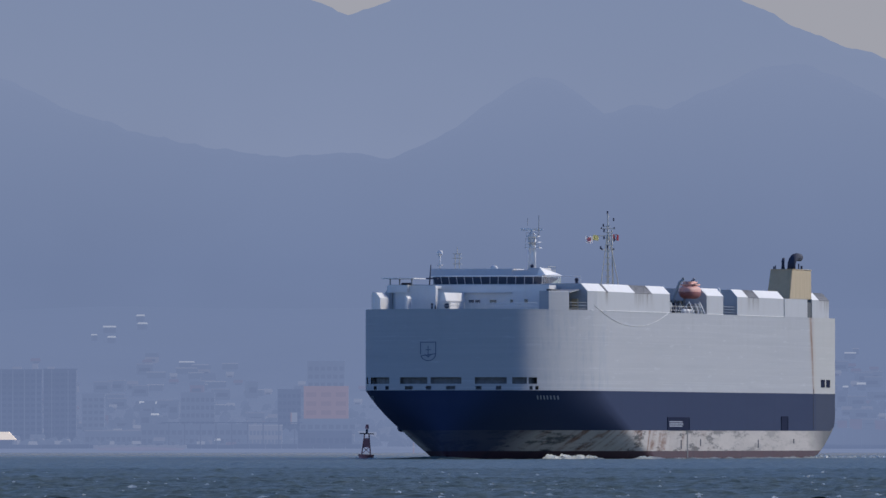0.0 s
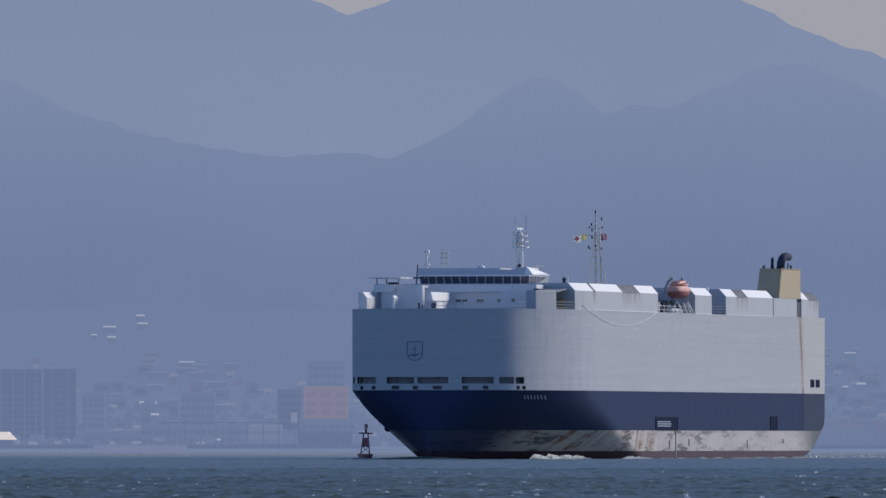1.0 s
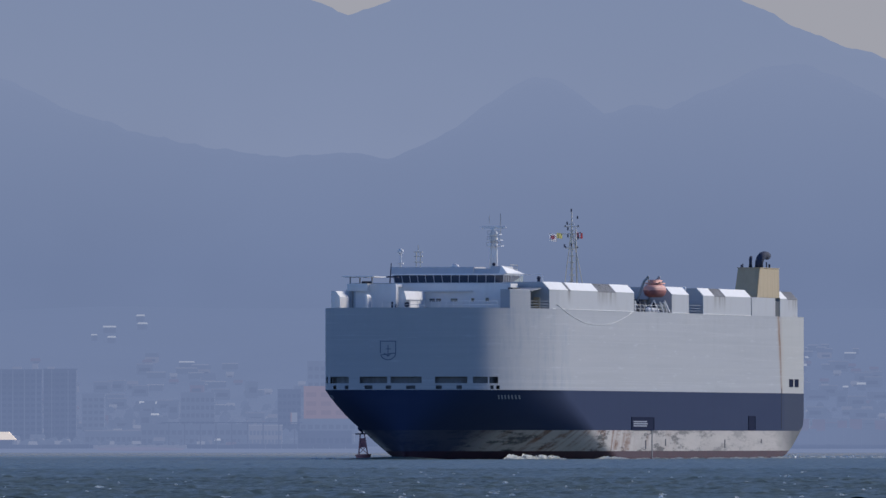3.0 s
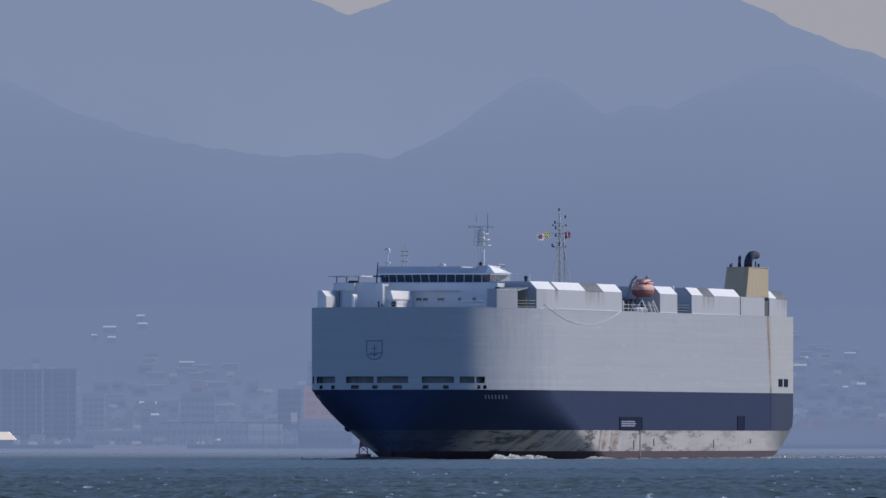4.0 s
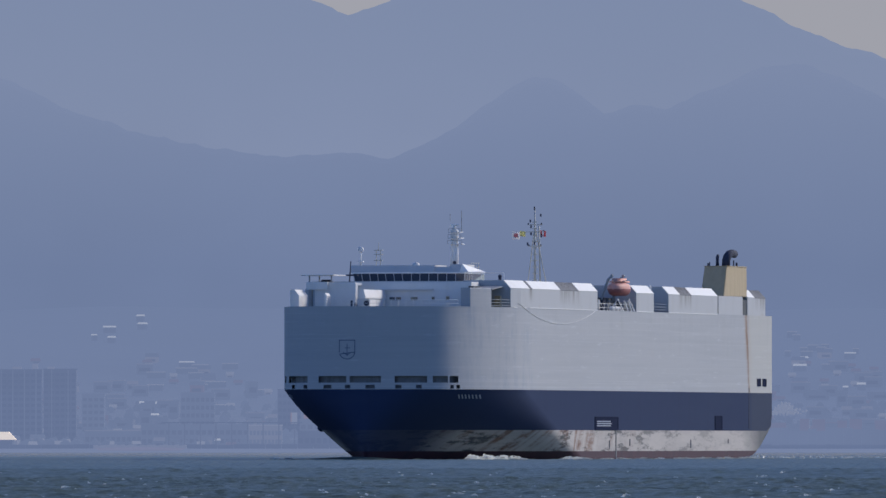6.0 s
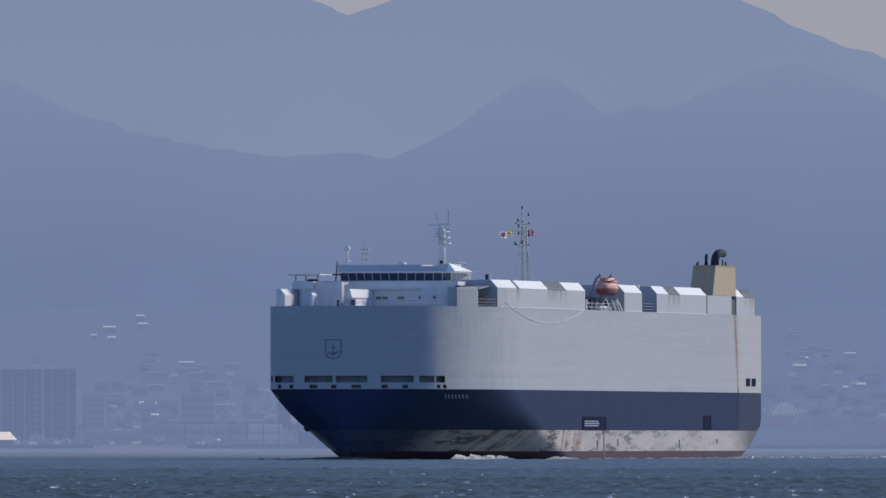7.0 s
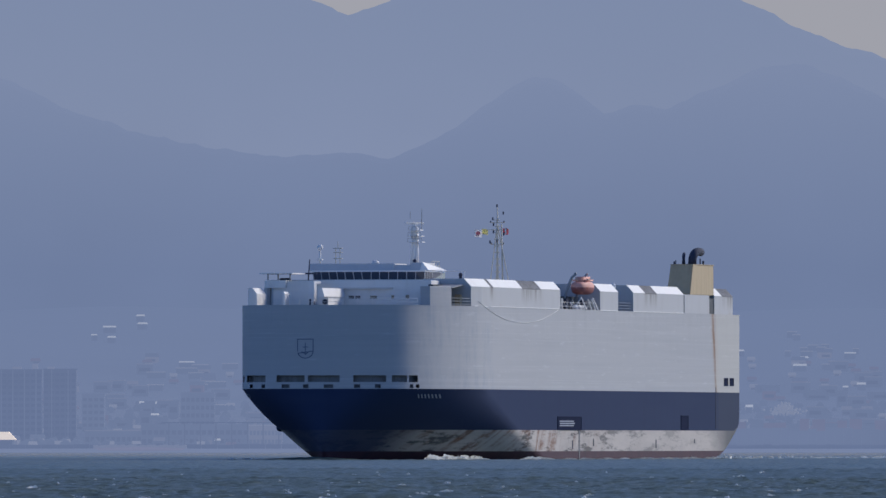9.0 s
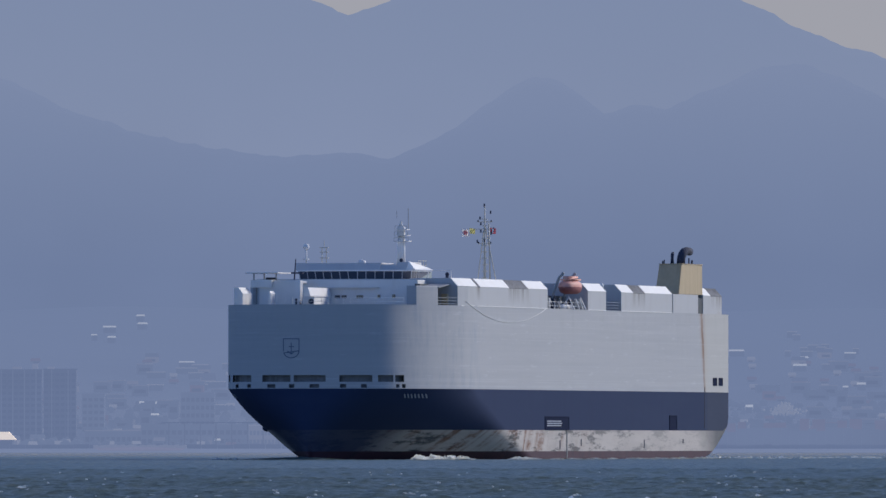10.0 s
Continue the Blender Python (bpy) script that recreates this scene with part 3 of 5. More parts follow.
            if 782.15 - (land_z(x, mid) + 2.0 - 2.4) * 28187 / mid > up:
                lo = mid
            else:
                hi = mid
        k = mid / 28187
        b = thing("bright_roofed_house", "house with pale metal roof glowing as if sunlit", "house", "sunlit roofs of the far city", at=pose(x, mid, land_z(x, mid) - 0.3, 0, 0, rng.uniform(-10, 10)))
        bm = bmesh.new()
        box(bm, -w * k / 2, w * k / 2, 0, 3.5, 0, 2.0)
        part("wall", bm, M_B_TREE, b)
        bm = bmesh.new()
        prism(bm, [(-0.3, 2.0), (2.4, 2.0 + h * k * 0.75), (4.2, 2.0)], -w * k / 2 - 0.1, w * k / 2 + 0.1, "x")
        part("roof", bm, M_B_SHINE if h > 2 else M_B_ROOF, b)
    # woods and gardens
    verts, faces = [], []
    for k in range(1500):
        depth = 4200 + 250 * rng.random() ** 1.5
        across = rng.uniform(-30, 1600)
        x = x_at(across, depth)
        z = land_z(x, depth)
        r = rng.uniform(0.5, 1.5)
        n0 = len(verts)
        for a in range(5):
            ang = a * math.tau / 5 + rng.random()
            verts.append((x + r * 1.3 * math.cos(ang), depth + r * math.sin(ang), z - 0.2))
            verts.append((x + r * 0.9 * math.cos(ang + 0.5), depth + r * 0.7 * math.sin(ang + 0.5), z + r * rng.uniform(0.7, 1.3)))
        verts.append((x, depth, z + r * 1.6))
        for a in range(5):
            i, j = n0 + 2 * a, n0 + 2 * ((a + 1) % 5)
            faces += [(i, j, i + 1), (j, j + 1, i + 1), (i + 1, j + 1, n0 + 10)]
    me = bpy.data.meshes.new("far_woods")
    me.from_pydata(verts, [], faces)
    me.materials.append(M_B_TREE)
    tagged(new("far_woods", me), "hazy blue-green trees among the far houses", "trees", kind="stuff")
    # pale tree clump on the right-hand shore, in the pale roof colour
    D2 = 4260
    verts, faces = [], []
    for k in range(240):
        across, up = rng.gauss(1390, 12), rng.uniform(0, 1)
        h = 15 * math.exp(-((across - 1390) / 18) ** 2) + 3
        c = Vector((x_at(across, D2), D2 + rng.uniform(-1, 1), 10.0 + h * up * 0.15 + 0.5 * math.sin(across)))
        n0 = len(verts)
        r = rng.uniform(0.15, 0.45)
        verts += [tuple(c + r * Vector(d)) for d in ((1, 0, 0), (-1, 0, 0), (0, 0, 1), (0, 0, -1), (0, -1, 0.2))]
        faces += [(n0, n0 + 2, n0 + 4), (n0 + 2, n0 + 1, n0 + 4), (n0 + 1, n0 + 3, n0 + 4), (n0 + 3, n0, n0 + 4)]
    me = bpy.data.meshes.new("crown")
    me.from_pydata(verts, [], faces)
    me.materials.append(M_B_ROOF)
    tree = thing("pale_tree", "pale hazy tree crown on the far shore", "tree", at=pose(0, 0, 0))
    o = new("crown", me)
    o.parent = tree
    bm = bmesh.new()
    tube(bm, [(x_at(1390, D2), D2, 0.5), (x_at(1390, D2), D2, 11)], 0.4, 6, 0.15)
    part("trunk", bm, M_B_TREE, tree)


city()


# ---- foam and the ship's own waves ----
def lumps(name, label, specs, seed, broad=0.0, front=(0.0, -1.0), category="foam"):
    """Broken foam: many small curling shells of froth, hollow behind; specs: (x, y, length, width, height, count) of each patch."""
    rng = random.Random(seed)
    verts, faces = [], []
    for x, y, ln, wd, ht, count in specs:
        for k in range(count):
            f = rng.uniform(-1, 1)
            env = max(0.12, (1 - abs(f) ** 1.5)) * rng.uniform(0.4, 1)
            c = Vector((x + ln * f, y + wd * rng.uniform(-1, 1), 0))
            rx, ry, rz = ln / count * rng.uniform(1.2, 3.4) + 0.1, rng.uniform(0.1, 0.3) + broad * rng.random(), ht * env
            n0 = len(verts)
            m = 7
            for a in range(m):
                ang = a * math.tau / m
                verts.append((c.x + rx * math.cos(ang) * rng.uniform(0.7, 1.2), c.y + ry * math.sin(ang) * rng.uniform(0.7, 1.2), -0.35))
            for a in range(m):
                ang = a * math.tau / m
                verts.append((c.x + rx * 0.7 * math.cos(ang) * rng.uniform(0.6, 1.2), c.y + ry * 0.7 * math.sin(ang), rz * rng.uniform(0.3, 0.8)))
            verts.append((c.x + rx * rng.uniform(-0.3, 0.3), c.y, rz))
            for a in range(m):
                b = (a + 1) % m
                mid = (a + 0.5) * math.tau / m
                if math.cos(mid) / rx * front[0] + math.sin(mid) / ry * front[1] < 0.0:
                    continue
                if rng.random() < 0.25:
                    continue
                faces += [(n0 + a, n0 + b, n0 + m + b, n0 + m + a), (n0 + m + a, n0 + m + b, n0 + 2 * m)]
    me = bpy.data.meshes.new(name)
    me.from_pydata(verts, [], faces)
    for p in me.polygons:
        p.use_smooth = False
    me.materials.append(M_FOAM)
    return tagged(new(name, me), label, category, kind="stuff")


def bow_swell():
    """The dark smooth wave that the stem pushes up, fading out to both sides."""
    bm = bmesh.new()
    n, m = 40, 9
    rows = []
    for i in range(n + 1):
        f = -1 + 2 * i / n
        u, v = 84.5 - 14 * abs(f) ** 1.3, 15.5 * f
        h = 0.34 * math.exp(-(abs(f) / (0.5 if f < 0 else 0.24)) ** 1.8) + (0.04 if f < 0 else 0.04 * max(0, 1 - 2.5 * f))
        row = []
        for k in range(m):
            g = -1 + 2 * k / (m - 1)
            row.append(bm.verts.new((u + 3.2 * g, v, -0.35 + (h + 0.35) * math.cos(g * math.pi / 2) ** 1.3 + 0.06 * noise.noise((u, v * 0.8, k)))))
        rows.append(row)
        if i:
            for k in range(m - 1):
                bm.faces.new((rows[-2][k], rows[-2][k + 1], row[k + 1], row[k]))
    return tagged(part("bow_wave", bm, M_WATER, smooth=True), "smooth dark wave pushed up by the stem", "wave", kind="stuff")


swell = bow_swell()
clots = [(65.5 - 2.95 * k, 11.4 + 0.25 * k, 2.4, 0.5, (0.75, 0.45, 0.85, 0.5, 0.7, 0.35, 0.6, 0.3)[k], 60 - 3 * k) for k in range(8)]
clots += [(32 - 4.3 * k, 16.9, 3.0, 0.35, 0.5 - 0.1 * k, 50 - 5 * k) for k in range(3)]
clots += [(10 - 11 * k, 16.9, 4.0, 0.3, 0.22, 16) for k in range(4)]
clots += [(-38 - 14 * k, 16.9 - 0.2 * k, 7.0, 0.3, 0.22 + 0.03 * k, 30 + 10 * k) for k in range(4)]
clots += [(85.0, -11.2, 1.2, 0.4, 0.4, 12), (84.0, -9.5, 0.8, 0.3, 0.3, 6)]
hull_foam = lumps("hull_foam", "white foam breaking along the ship's waterline", clots, 5, 0.7, (0.97, 0.24))
wake = lumps("wake_foam", "thin white wake foam trailing behind the stern", [
    (-100, 13, 7, 2, 0.8, 34), (-118, 13, 12, 3, 0.55, 30), (-146, 13, 16, 4, 0.42, 24), (-185, 13, 20, 5, 0.3, 14), (-225, 14, 25, 6, 0.3, 14),
    (-112, 22, 8, 3, 0.35, 8), (-150, 26, 14, 3, 0.3, 8)], 6, 0.1, (0.97, 0.24))
# whitecaps, with extra white specks shaped in for sun glitter
rng = random.Random(21)
caps = []
for k in range(130):
    y = 672 + 560 * rng.random() ** 1.8
    caps.append((rng.uniform(-1, 1) * y * 0.029, y, rng.uniform(0.04, 0.1 + 0.3 * rng.random() ** 2), 0.12, rng.uniform(0.09, 0.2), rng.randint(3, 7)))
caps_and_glints = lumps("whitecap_foam", "small scattered whitecaps and sun glints on the chop", caps, 8)


# ---- the car carrier: x forward, y to port, z up from the waterline, metres ----
BEAM = 16.13


def bow_u(s):
    return 82 - 25 * (1 - (1 - min(1.0, abs(s)) ** 4.0) ** 0.8)


def bow_form(z):
    """Stem, length of entrance and fullness at the height z below the knuckle."""
    if z <= 3.5:
        w = max(z, 0.0) / 3.5
        return 80.0 + 1.5 * w, 58.0 - 12 * w, 1.1 + 0.5 * w, 1.0 - 0.1 * w
    w = min(1.0, (z - 3.5) / 6.0) ** 0.92
    return 81.5 + 0.5 * w, 46 - 21 * w, 1.6 + 2.4 * w ** 1.3, 0.9 - 0.1 * w


def bow_at(v, z):
    """How far forward the lower hull reaches at v and z."""
    uf, a, p, q = bow_form(z)
    return uf - a * (1 - max(0.0, 1 - (abs(v) / BEAM) ** p) ** q)


def hull_v(u):
    """Half breadth of the upper hull at u."""
    x = min(1.0, max(0.0, (82 - u) / 25))
    return BEAM * (1 - (1 - x) ** 1.25) ** 0.25


def stern_half(u):
    return BEAM if u > -83.4 else BEAM - 0.4 * (-83.4 - u) / 16.0


def hull_section(z, ss, ks, lower):
    """One waterline, from the starboard quarter round the stem to the port quarter."""
    uf, a, p, q = bow_form(z) if lower else (82.0, 25.0, 4.0, 0.8)
    side = [(uf - a + (-100.3 - uf + a) * k) for k in ks]
    pts = [(u, -stern_half(u)) for u in reversed(side)]
    pts += [(uf - a * (1 - max(0.0, 1 - abs(s) ** p) ** q), BEAM * s) for s in ss]
    pts += [(u, stern_half(u)) for u in side]
    out = []
    for u, v in pts:
        lift = 4.7 * max(0.0, min(1.0, (-78.5 - u) / 22.0)) ** 2.1
        tuck = 1 - 0.04 * max(0.0, min(1.0, (-86 - u) / 15)) ** 1.5 * max(0.0, 1 - z / 6)
        out.append((u, v * tuck, max(z, lift) if lower else z))
    return out


# openings in the bow: v from, v to, z from, z to
SLOTS = [(-13.0, -12.47, 10.4, 11.3), (-11.59, -7.89, 10.4, 11.3), (-6.17, -2.19, 10.4, 11.3), (-1.74, 2.65, 10.4, 11.3), (4.53, 8.67, 10.4, 11.3), (9.31, 10.92, 10.4, 11.3), (11.08, 11.91, 10.4, 11.3)]
LEADS = [(-10.85, -10.2), (-8.57, -7.95), (-5.44, -4.29), (-2.39, -1.64), (0.47, 1.78), (4.62, 5.44), (7.33, 8.02), (11.17, 11.49), (11.74, 12.05)]
SLOTS += [(a, b, 9.5, 10.1) for a, b in LEADS]


def hull(ship):
    ks = [i / 46 for i in range(1, 47)]
    # lower body
    ss = [-1 + i / 36 for i in range(73)]
    bm = bmesh.new()
    zs = [-1.5, 0, 0.5, 1.1, 1.8, 2.5, 3.2, 4.0, 5.0, 6.2, 7.5, 8.6, 9.5]
    rings = [[bm.verts.new(p) for p in hull_section(z, ss, ks, True)] for z in zs]
    for j in range(len(zs) - 1):
        mi = 0 if zs[j] < 1.0 else 1 if zs[j] < 3.9 else 2
        for i in range(len(rings[0]) - 1):
            q = [rings[j][i], rings[j][i + 1], rings[j + 1][i + 1], rings[j + 1][i]]
            if (q[0].co - q[3].co).length > 1e-4 or (q[1].co - q[2].co).length > 1e-4:
                bm.faces.new(q).material_index = mi
    bmesh.ops.remove_doubles(bm, verts=bm.verts, dist=0.0005)
    for j in range(len(zs) - 1):
        mi = 0 if zs[j] < 1.0 else 1 if zs[j] < 3.9 else 2
        a, b = [hull_section(z, ss, ks, True) for z in zs[j:j + 2]]
        q = [a[0], a[-1], b[-1], b[0]]
        if q[3][2] - q[0][2] > 1e-4:
            bm.faces.new([bm.verts.new(c) for c in q]).material_index = mi
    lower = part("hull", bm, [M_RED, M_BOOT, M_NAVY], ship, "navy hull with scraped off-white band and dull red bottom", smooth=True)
    # upper body with its openings
    edges = sorted({round(v / BEAM, 5) for a, b, _, _ in SLOTS for v in (a, b)})
    ss2 = sorted(set(edges) | {-1 + i / 36 for i in range(73)})
    zs = [9.5, 10.1, 10.4, 11.3, 13.5, 16, 18.5, 20.7]
    bm = bmesh.new()
    nk = len(ks)
    rings = [[bm.verts.new(p) for p in hull_section(z, ss2, ks, False)] for z in zs]
    for j in range(len(zs) - 1):
        zm = (zs[j] + zs[j + 1]) / 2
        for i in range(len(rings[0]) - 1):
            k = i - nk
            if 0 <= k < len(ss2) - 1:
                vm = BEAM * (ss2[k] + ss2[k + 1]) / 2
                if any(a < vm < b and c < zm < d for a, b, c, d in SLOTS):
                    continue
            bm.faces.new((rings[j][i], rings[j][i + 1], rings[j + 1][i + 1], rings[j + 1][i]))
        bm.faces.new([bm.verts.new(v.co) for v in (rings[j][0], rings[j][-1], rings[j + 1][-1], rings[j + 1][0])])
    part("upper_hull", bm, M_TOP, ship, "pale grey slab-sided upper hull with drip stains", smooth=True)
    # rubbing strake along the paint line, and gunwale
    for name, z, h, out, mat in (("paint_line", 9.5, 0.1, 0.02, M_TOP), ("gunwale", 20.62, 0.12, 0.02, M_TOP)):
        bm = bmesh.new()
        sec = hull_section(z, ss, ks, False)
        inner = [[bm.verts.new((u * (1 + out / 90 * d), v + math.copysign(out, v) * d, zz)) for u, v, _ in sec] for d, zz in
                 ((-1, z), (1, z), (1, z + h), (-1, z + h))]
        for a, b in ((0, 1), (1, 2), (2, 3), (3, 0)):
            for i in range(len(sec) - 1):
                bm.faces.new((inner[a][i], inner[a][i + 1], inner[b][i + 1], inner[b][i]))
        part(name, bm, mat, ship, smooth=False)
    # decks: mooring deck behind the slots, dark for its shade, and the weather deck
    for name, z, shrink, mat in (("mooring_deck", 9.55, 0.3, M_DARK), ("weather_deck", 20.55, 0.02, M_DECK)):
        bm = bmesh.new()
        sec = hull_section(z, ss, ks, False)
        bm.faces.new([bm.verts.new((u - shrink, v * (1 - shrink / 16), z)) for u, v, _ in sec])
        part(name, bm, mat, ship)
    bm = bmesh.new()
    inner = [s * 0.975 for s in ss]
    lo, hi = [[bm.verts.new(on_bow(BEAM * s, z, -0.8)) for s in inner] for z in (9.56, 12.0)]
    for i in range(len(ss) - 1):
        bm.faces.new((lo[i], lo[i + 1], hi[i + 1], hi[i]))
    part("mooring_bulkhead", bm, M_GRILLE, ship)
    return lower


def on_bow(v, z, out=0.0):
    """The point of the bow at v and z, and out metres proud of it."""
    s = v / BEAM
    du = (bow_u(s + 0.002) - bow_u(s - 0.002)) / (0.004 * BEAM)
    n = Vector((1, -du, 0)).normalized()
    return Vector((bow_u(s), v, z)) + n * out


def bow_strip(bm, path, width, out=0.03):
    """A painted line on the bow, along a path of (v, z)."""
    for (v0, z0), (v1, z1) in zip(path, path[1:]):
        d = Vector((v1 - v0, z1 - z0)).normalized() * width / 2
        nrm = Vector((-d.y, d.x))
        lo = []
        for o in (0.0, out):
            lo.append([bm.verts.new(on_bow(v0 - d.x + nrm.x, z0 - d.y + nrm.y, o)), bm.verts.new(on_bow(v1 + d.x + nrm.x, z1 + d.y + nrm.y, o)),
                       bm.verts.new(on_bow(v1 + d.x - nrm.x, z1 + d.y - nrm.y, o)), bm.verts.new(on_bow(v0 - d.x - nrm.x, z0 - d.y - nrm.y, o))])
        bm.faces.new(lo[1])
        for i in range(4):
            bm.faces.new((lo[0][i], lo[0][(i + 1) % 4], lo[1][(i + 1) % 4], lo[1][i]))


def markings(ship):
    bm = bmesh.new()
    c = -2.08
    arc = [(c + 1.08 * math.cos(a), 14.55 - 0.95 * math.sin(a)) for a in [math.pi * k / 10 for k in range(11)]]
    bow_strip(bm, [(c + 1.08, 14.55), (c + 1.08, 16.15), (c - 1.08, 16.15), (c - 1.08, 14.55)][::-1] + arc[::-1][1:], 0.11)
    bow_strip(bm, [(c, 14.1), (c, 15.6)], 0.1)
    bow_strip(bm, [(c - 0.5, 14.5), (c, 14.1), (c + 0.5, 14.5)], 0.1)
    bow_strip(bm, [(c - 0.3, 15.1), (c + 0.35, 15.1)], 0.09)
    part("shield_emblem", bm, M_BADGE, ship, "dark outlined shield emblem on the bow")
    # the name, too worn to read, as slanting bars
    for side in (1, -1):
        bm = bmesh.new()
        for i in range(7):
            v = side * (11.5 + 0.286 * i)
            for z, h in ((8.25, 0.55),):
                pts = []
                for vv, zz in ((v, z), (v + side * 0.12, z), (v + side * 0.26, z + h), (v + side * 0.14, z + h)):
                    pts.append(bm.verts.new((bow_at(vv, zz) + 0.08, vv + side * 0.06, zz)))
                bm.faces.new(pts)
        part("name_marking", bm, M_LETTER, ship, "worn pale name reduced to bars")


def side_openings(ship):
    def recess(name, u0, u1, z0, z1, mat, label):
        bm = bmesh.new()
        v = stern_half((u0 + u1) / 2)
        box(bm, u0, u1, v - 0.15, v + 0.035, z0, z1)
        t = 0.14
        for a, b, c, d in ((u0 - t, u1 + t, z0 - t, z0), (u0 - t, u1 + t, z1, z1 + t), (u0 - t, u0, z0, z1), (u1, u1 + t, z0, z1)):
            box(bm, a, b, v - 0.1, v + 0.09, c, d)
        return part(name, bm, mat, ship, label)
    recess("pilot_door", -0.3, 13.5, 4.15, 5.75, M_SHELL, "dark side shell door in the navy hull")
    bm = bmesh.new()
    for i, z in enumerate((4.55, 4.85, 5.15)):
        box(bm, 4.2 - 0.5 * (i == 1), 12.4, BEAM + 0.04, BEAM + 0.07, z, z + 0.17)
    part("door_marking", bm, M_LETTER, ship, "white bars painted on the shell door")
    recess("bunker_door", -65.6, -61.3, 4.2, 6.0, M_SHELL, "")
    for u in (-91.6, -95.7):
        recess("stern_window", u, u + 2.3, 10.6, 11.45, M_SHELL, "")
    bm = bmesh.new()
    box(bm, -83.5, -83.2, BEAM - 0.05, BEAM + 0.03, 4.3, 10.2)
    part("ramp_seam", bm, M_BLACK, ship)
    bm = bmesh.new()
    box(bm, 0.5, 1.0, BEAM - 0.05, BEAM + 0.06, -0.3, 4.0)
    part("rust_scupper", bm, M_GRILLE, ship)
    for u, z, h in ((-8, 1.8, 1.0), (-46, 1.5, 1.2), (-70, 2.2, 0.6), (4.5, 1.4, 1.2)):
        bm = bmesh.new()
        box(bm, u, u + 0.5, BEAM - 0.04, BEAM + 0.04, z, z + h)
        part("draught_mark", bm, M_BLACK, ship)
    # rope hung along the side
    bm = bmesh.new()
    tube(bm, [(58.5 - 45.2 * k / 24, hull_v(58.5 - 45.2 * k / 24) + 0.05, 20.95 - 2.3 * (1 - (2 * k / 24 - 1.08) ** 2)) for k in range(25)], 0.03, 6)
    part("mooring_rope", bm, M_ROPE, ship, "pale rope hanging in a bight along the side", smooth=True)
    # anchor bolster at the starboard bow
    for side in (-1,):
        bm = bmesh.new()
        ball(bm, (55.50, side * 12.35, 4.3), 0.6, 1.8, 1.0, 0.9)
        part("anchor_bolster", bm, M_NAVY, ship, smooth=True)


def side_v(u):
    """Half breadth of the upper hull, bow and quarter."""
    return min(hull_v(u), stern_half(u))


def side_block(bm, u0, u1, side, v_in=9.0, z0=20.6, eave=23.35, top=24.42, inset=1.0, out=0.0, steps=6):
    """A casing whose outer wall carries on the ship's side, with a chamfered shoulder."""
    rings = []
    for k in range(steps + 1):
        u = u0 + (u1 - u0) * k / steps
        v = side_v(u) + out
        rings.append([bm.verts.new((u, side * a, z)) for a, z in ((v_in, z0), (v, z0), (v, eave), (v - inset, top), (v_in, top))])
        if k:
            for i in range(5):
                bm.faces.new((rings[-2][i], rings[-2][(i + 1) % 5], rings[-1][(i + 1) % 5], rings[-1][i]))
    bm.faces.new(rings[0]), bm.faces.new(rings[-1])


def chamfer_panel(bm, u0, u1, side, lift=0.03, steps=6, drop=0.0):
    """A sheet on the sloping shoulder, drop metres down the wall below it."""
    rings = []
    for k in range(steps + 1):
        u = u0 + (u1 - u0) * k / steps
        v = side_v(u)
        sec = [(v + lift, 23.36 - drop), (v + lift, 23.36), (v - 0.97, 24.42 + lift), (v - 1.02, 24.40), (v - 0.03, 23.30), (v - 0.03, 23.30 - drop)]
        rings.append([bm.verts.new((u, side * a, z)) for a, z in sec])
        if k:
            for i in range(6):
                bm.faces.new((rings[-2][i], rings[-2][(i + 1) % 6], rings[-1][(i + 1) % 6], rings[-1][i]))
    bm.faces.new(rings[0]), bm.faces.new(rings[-1])


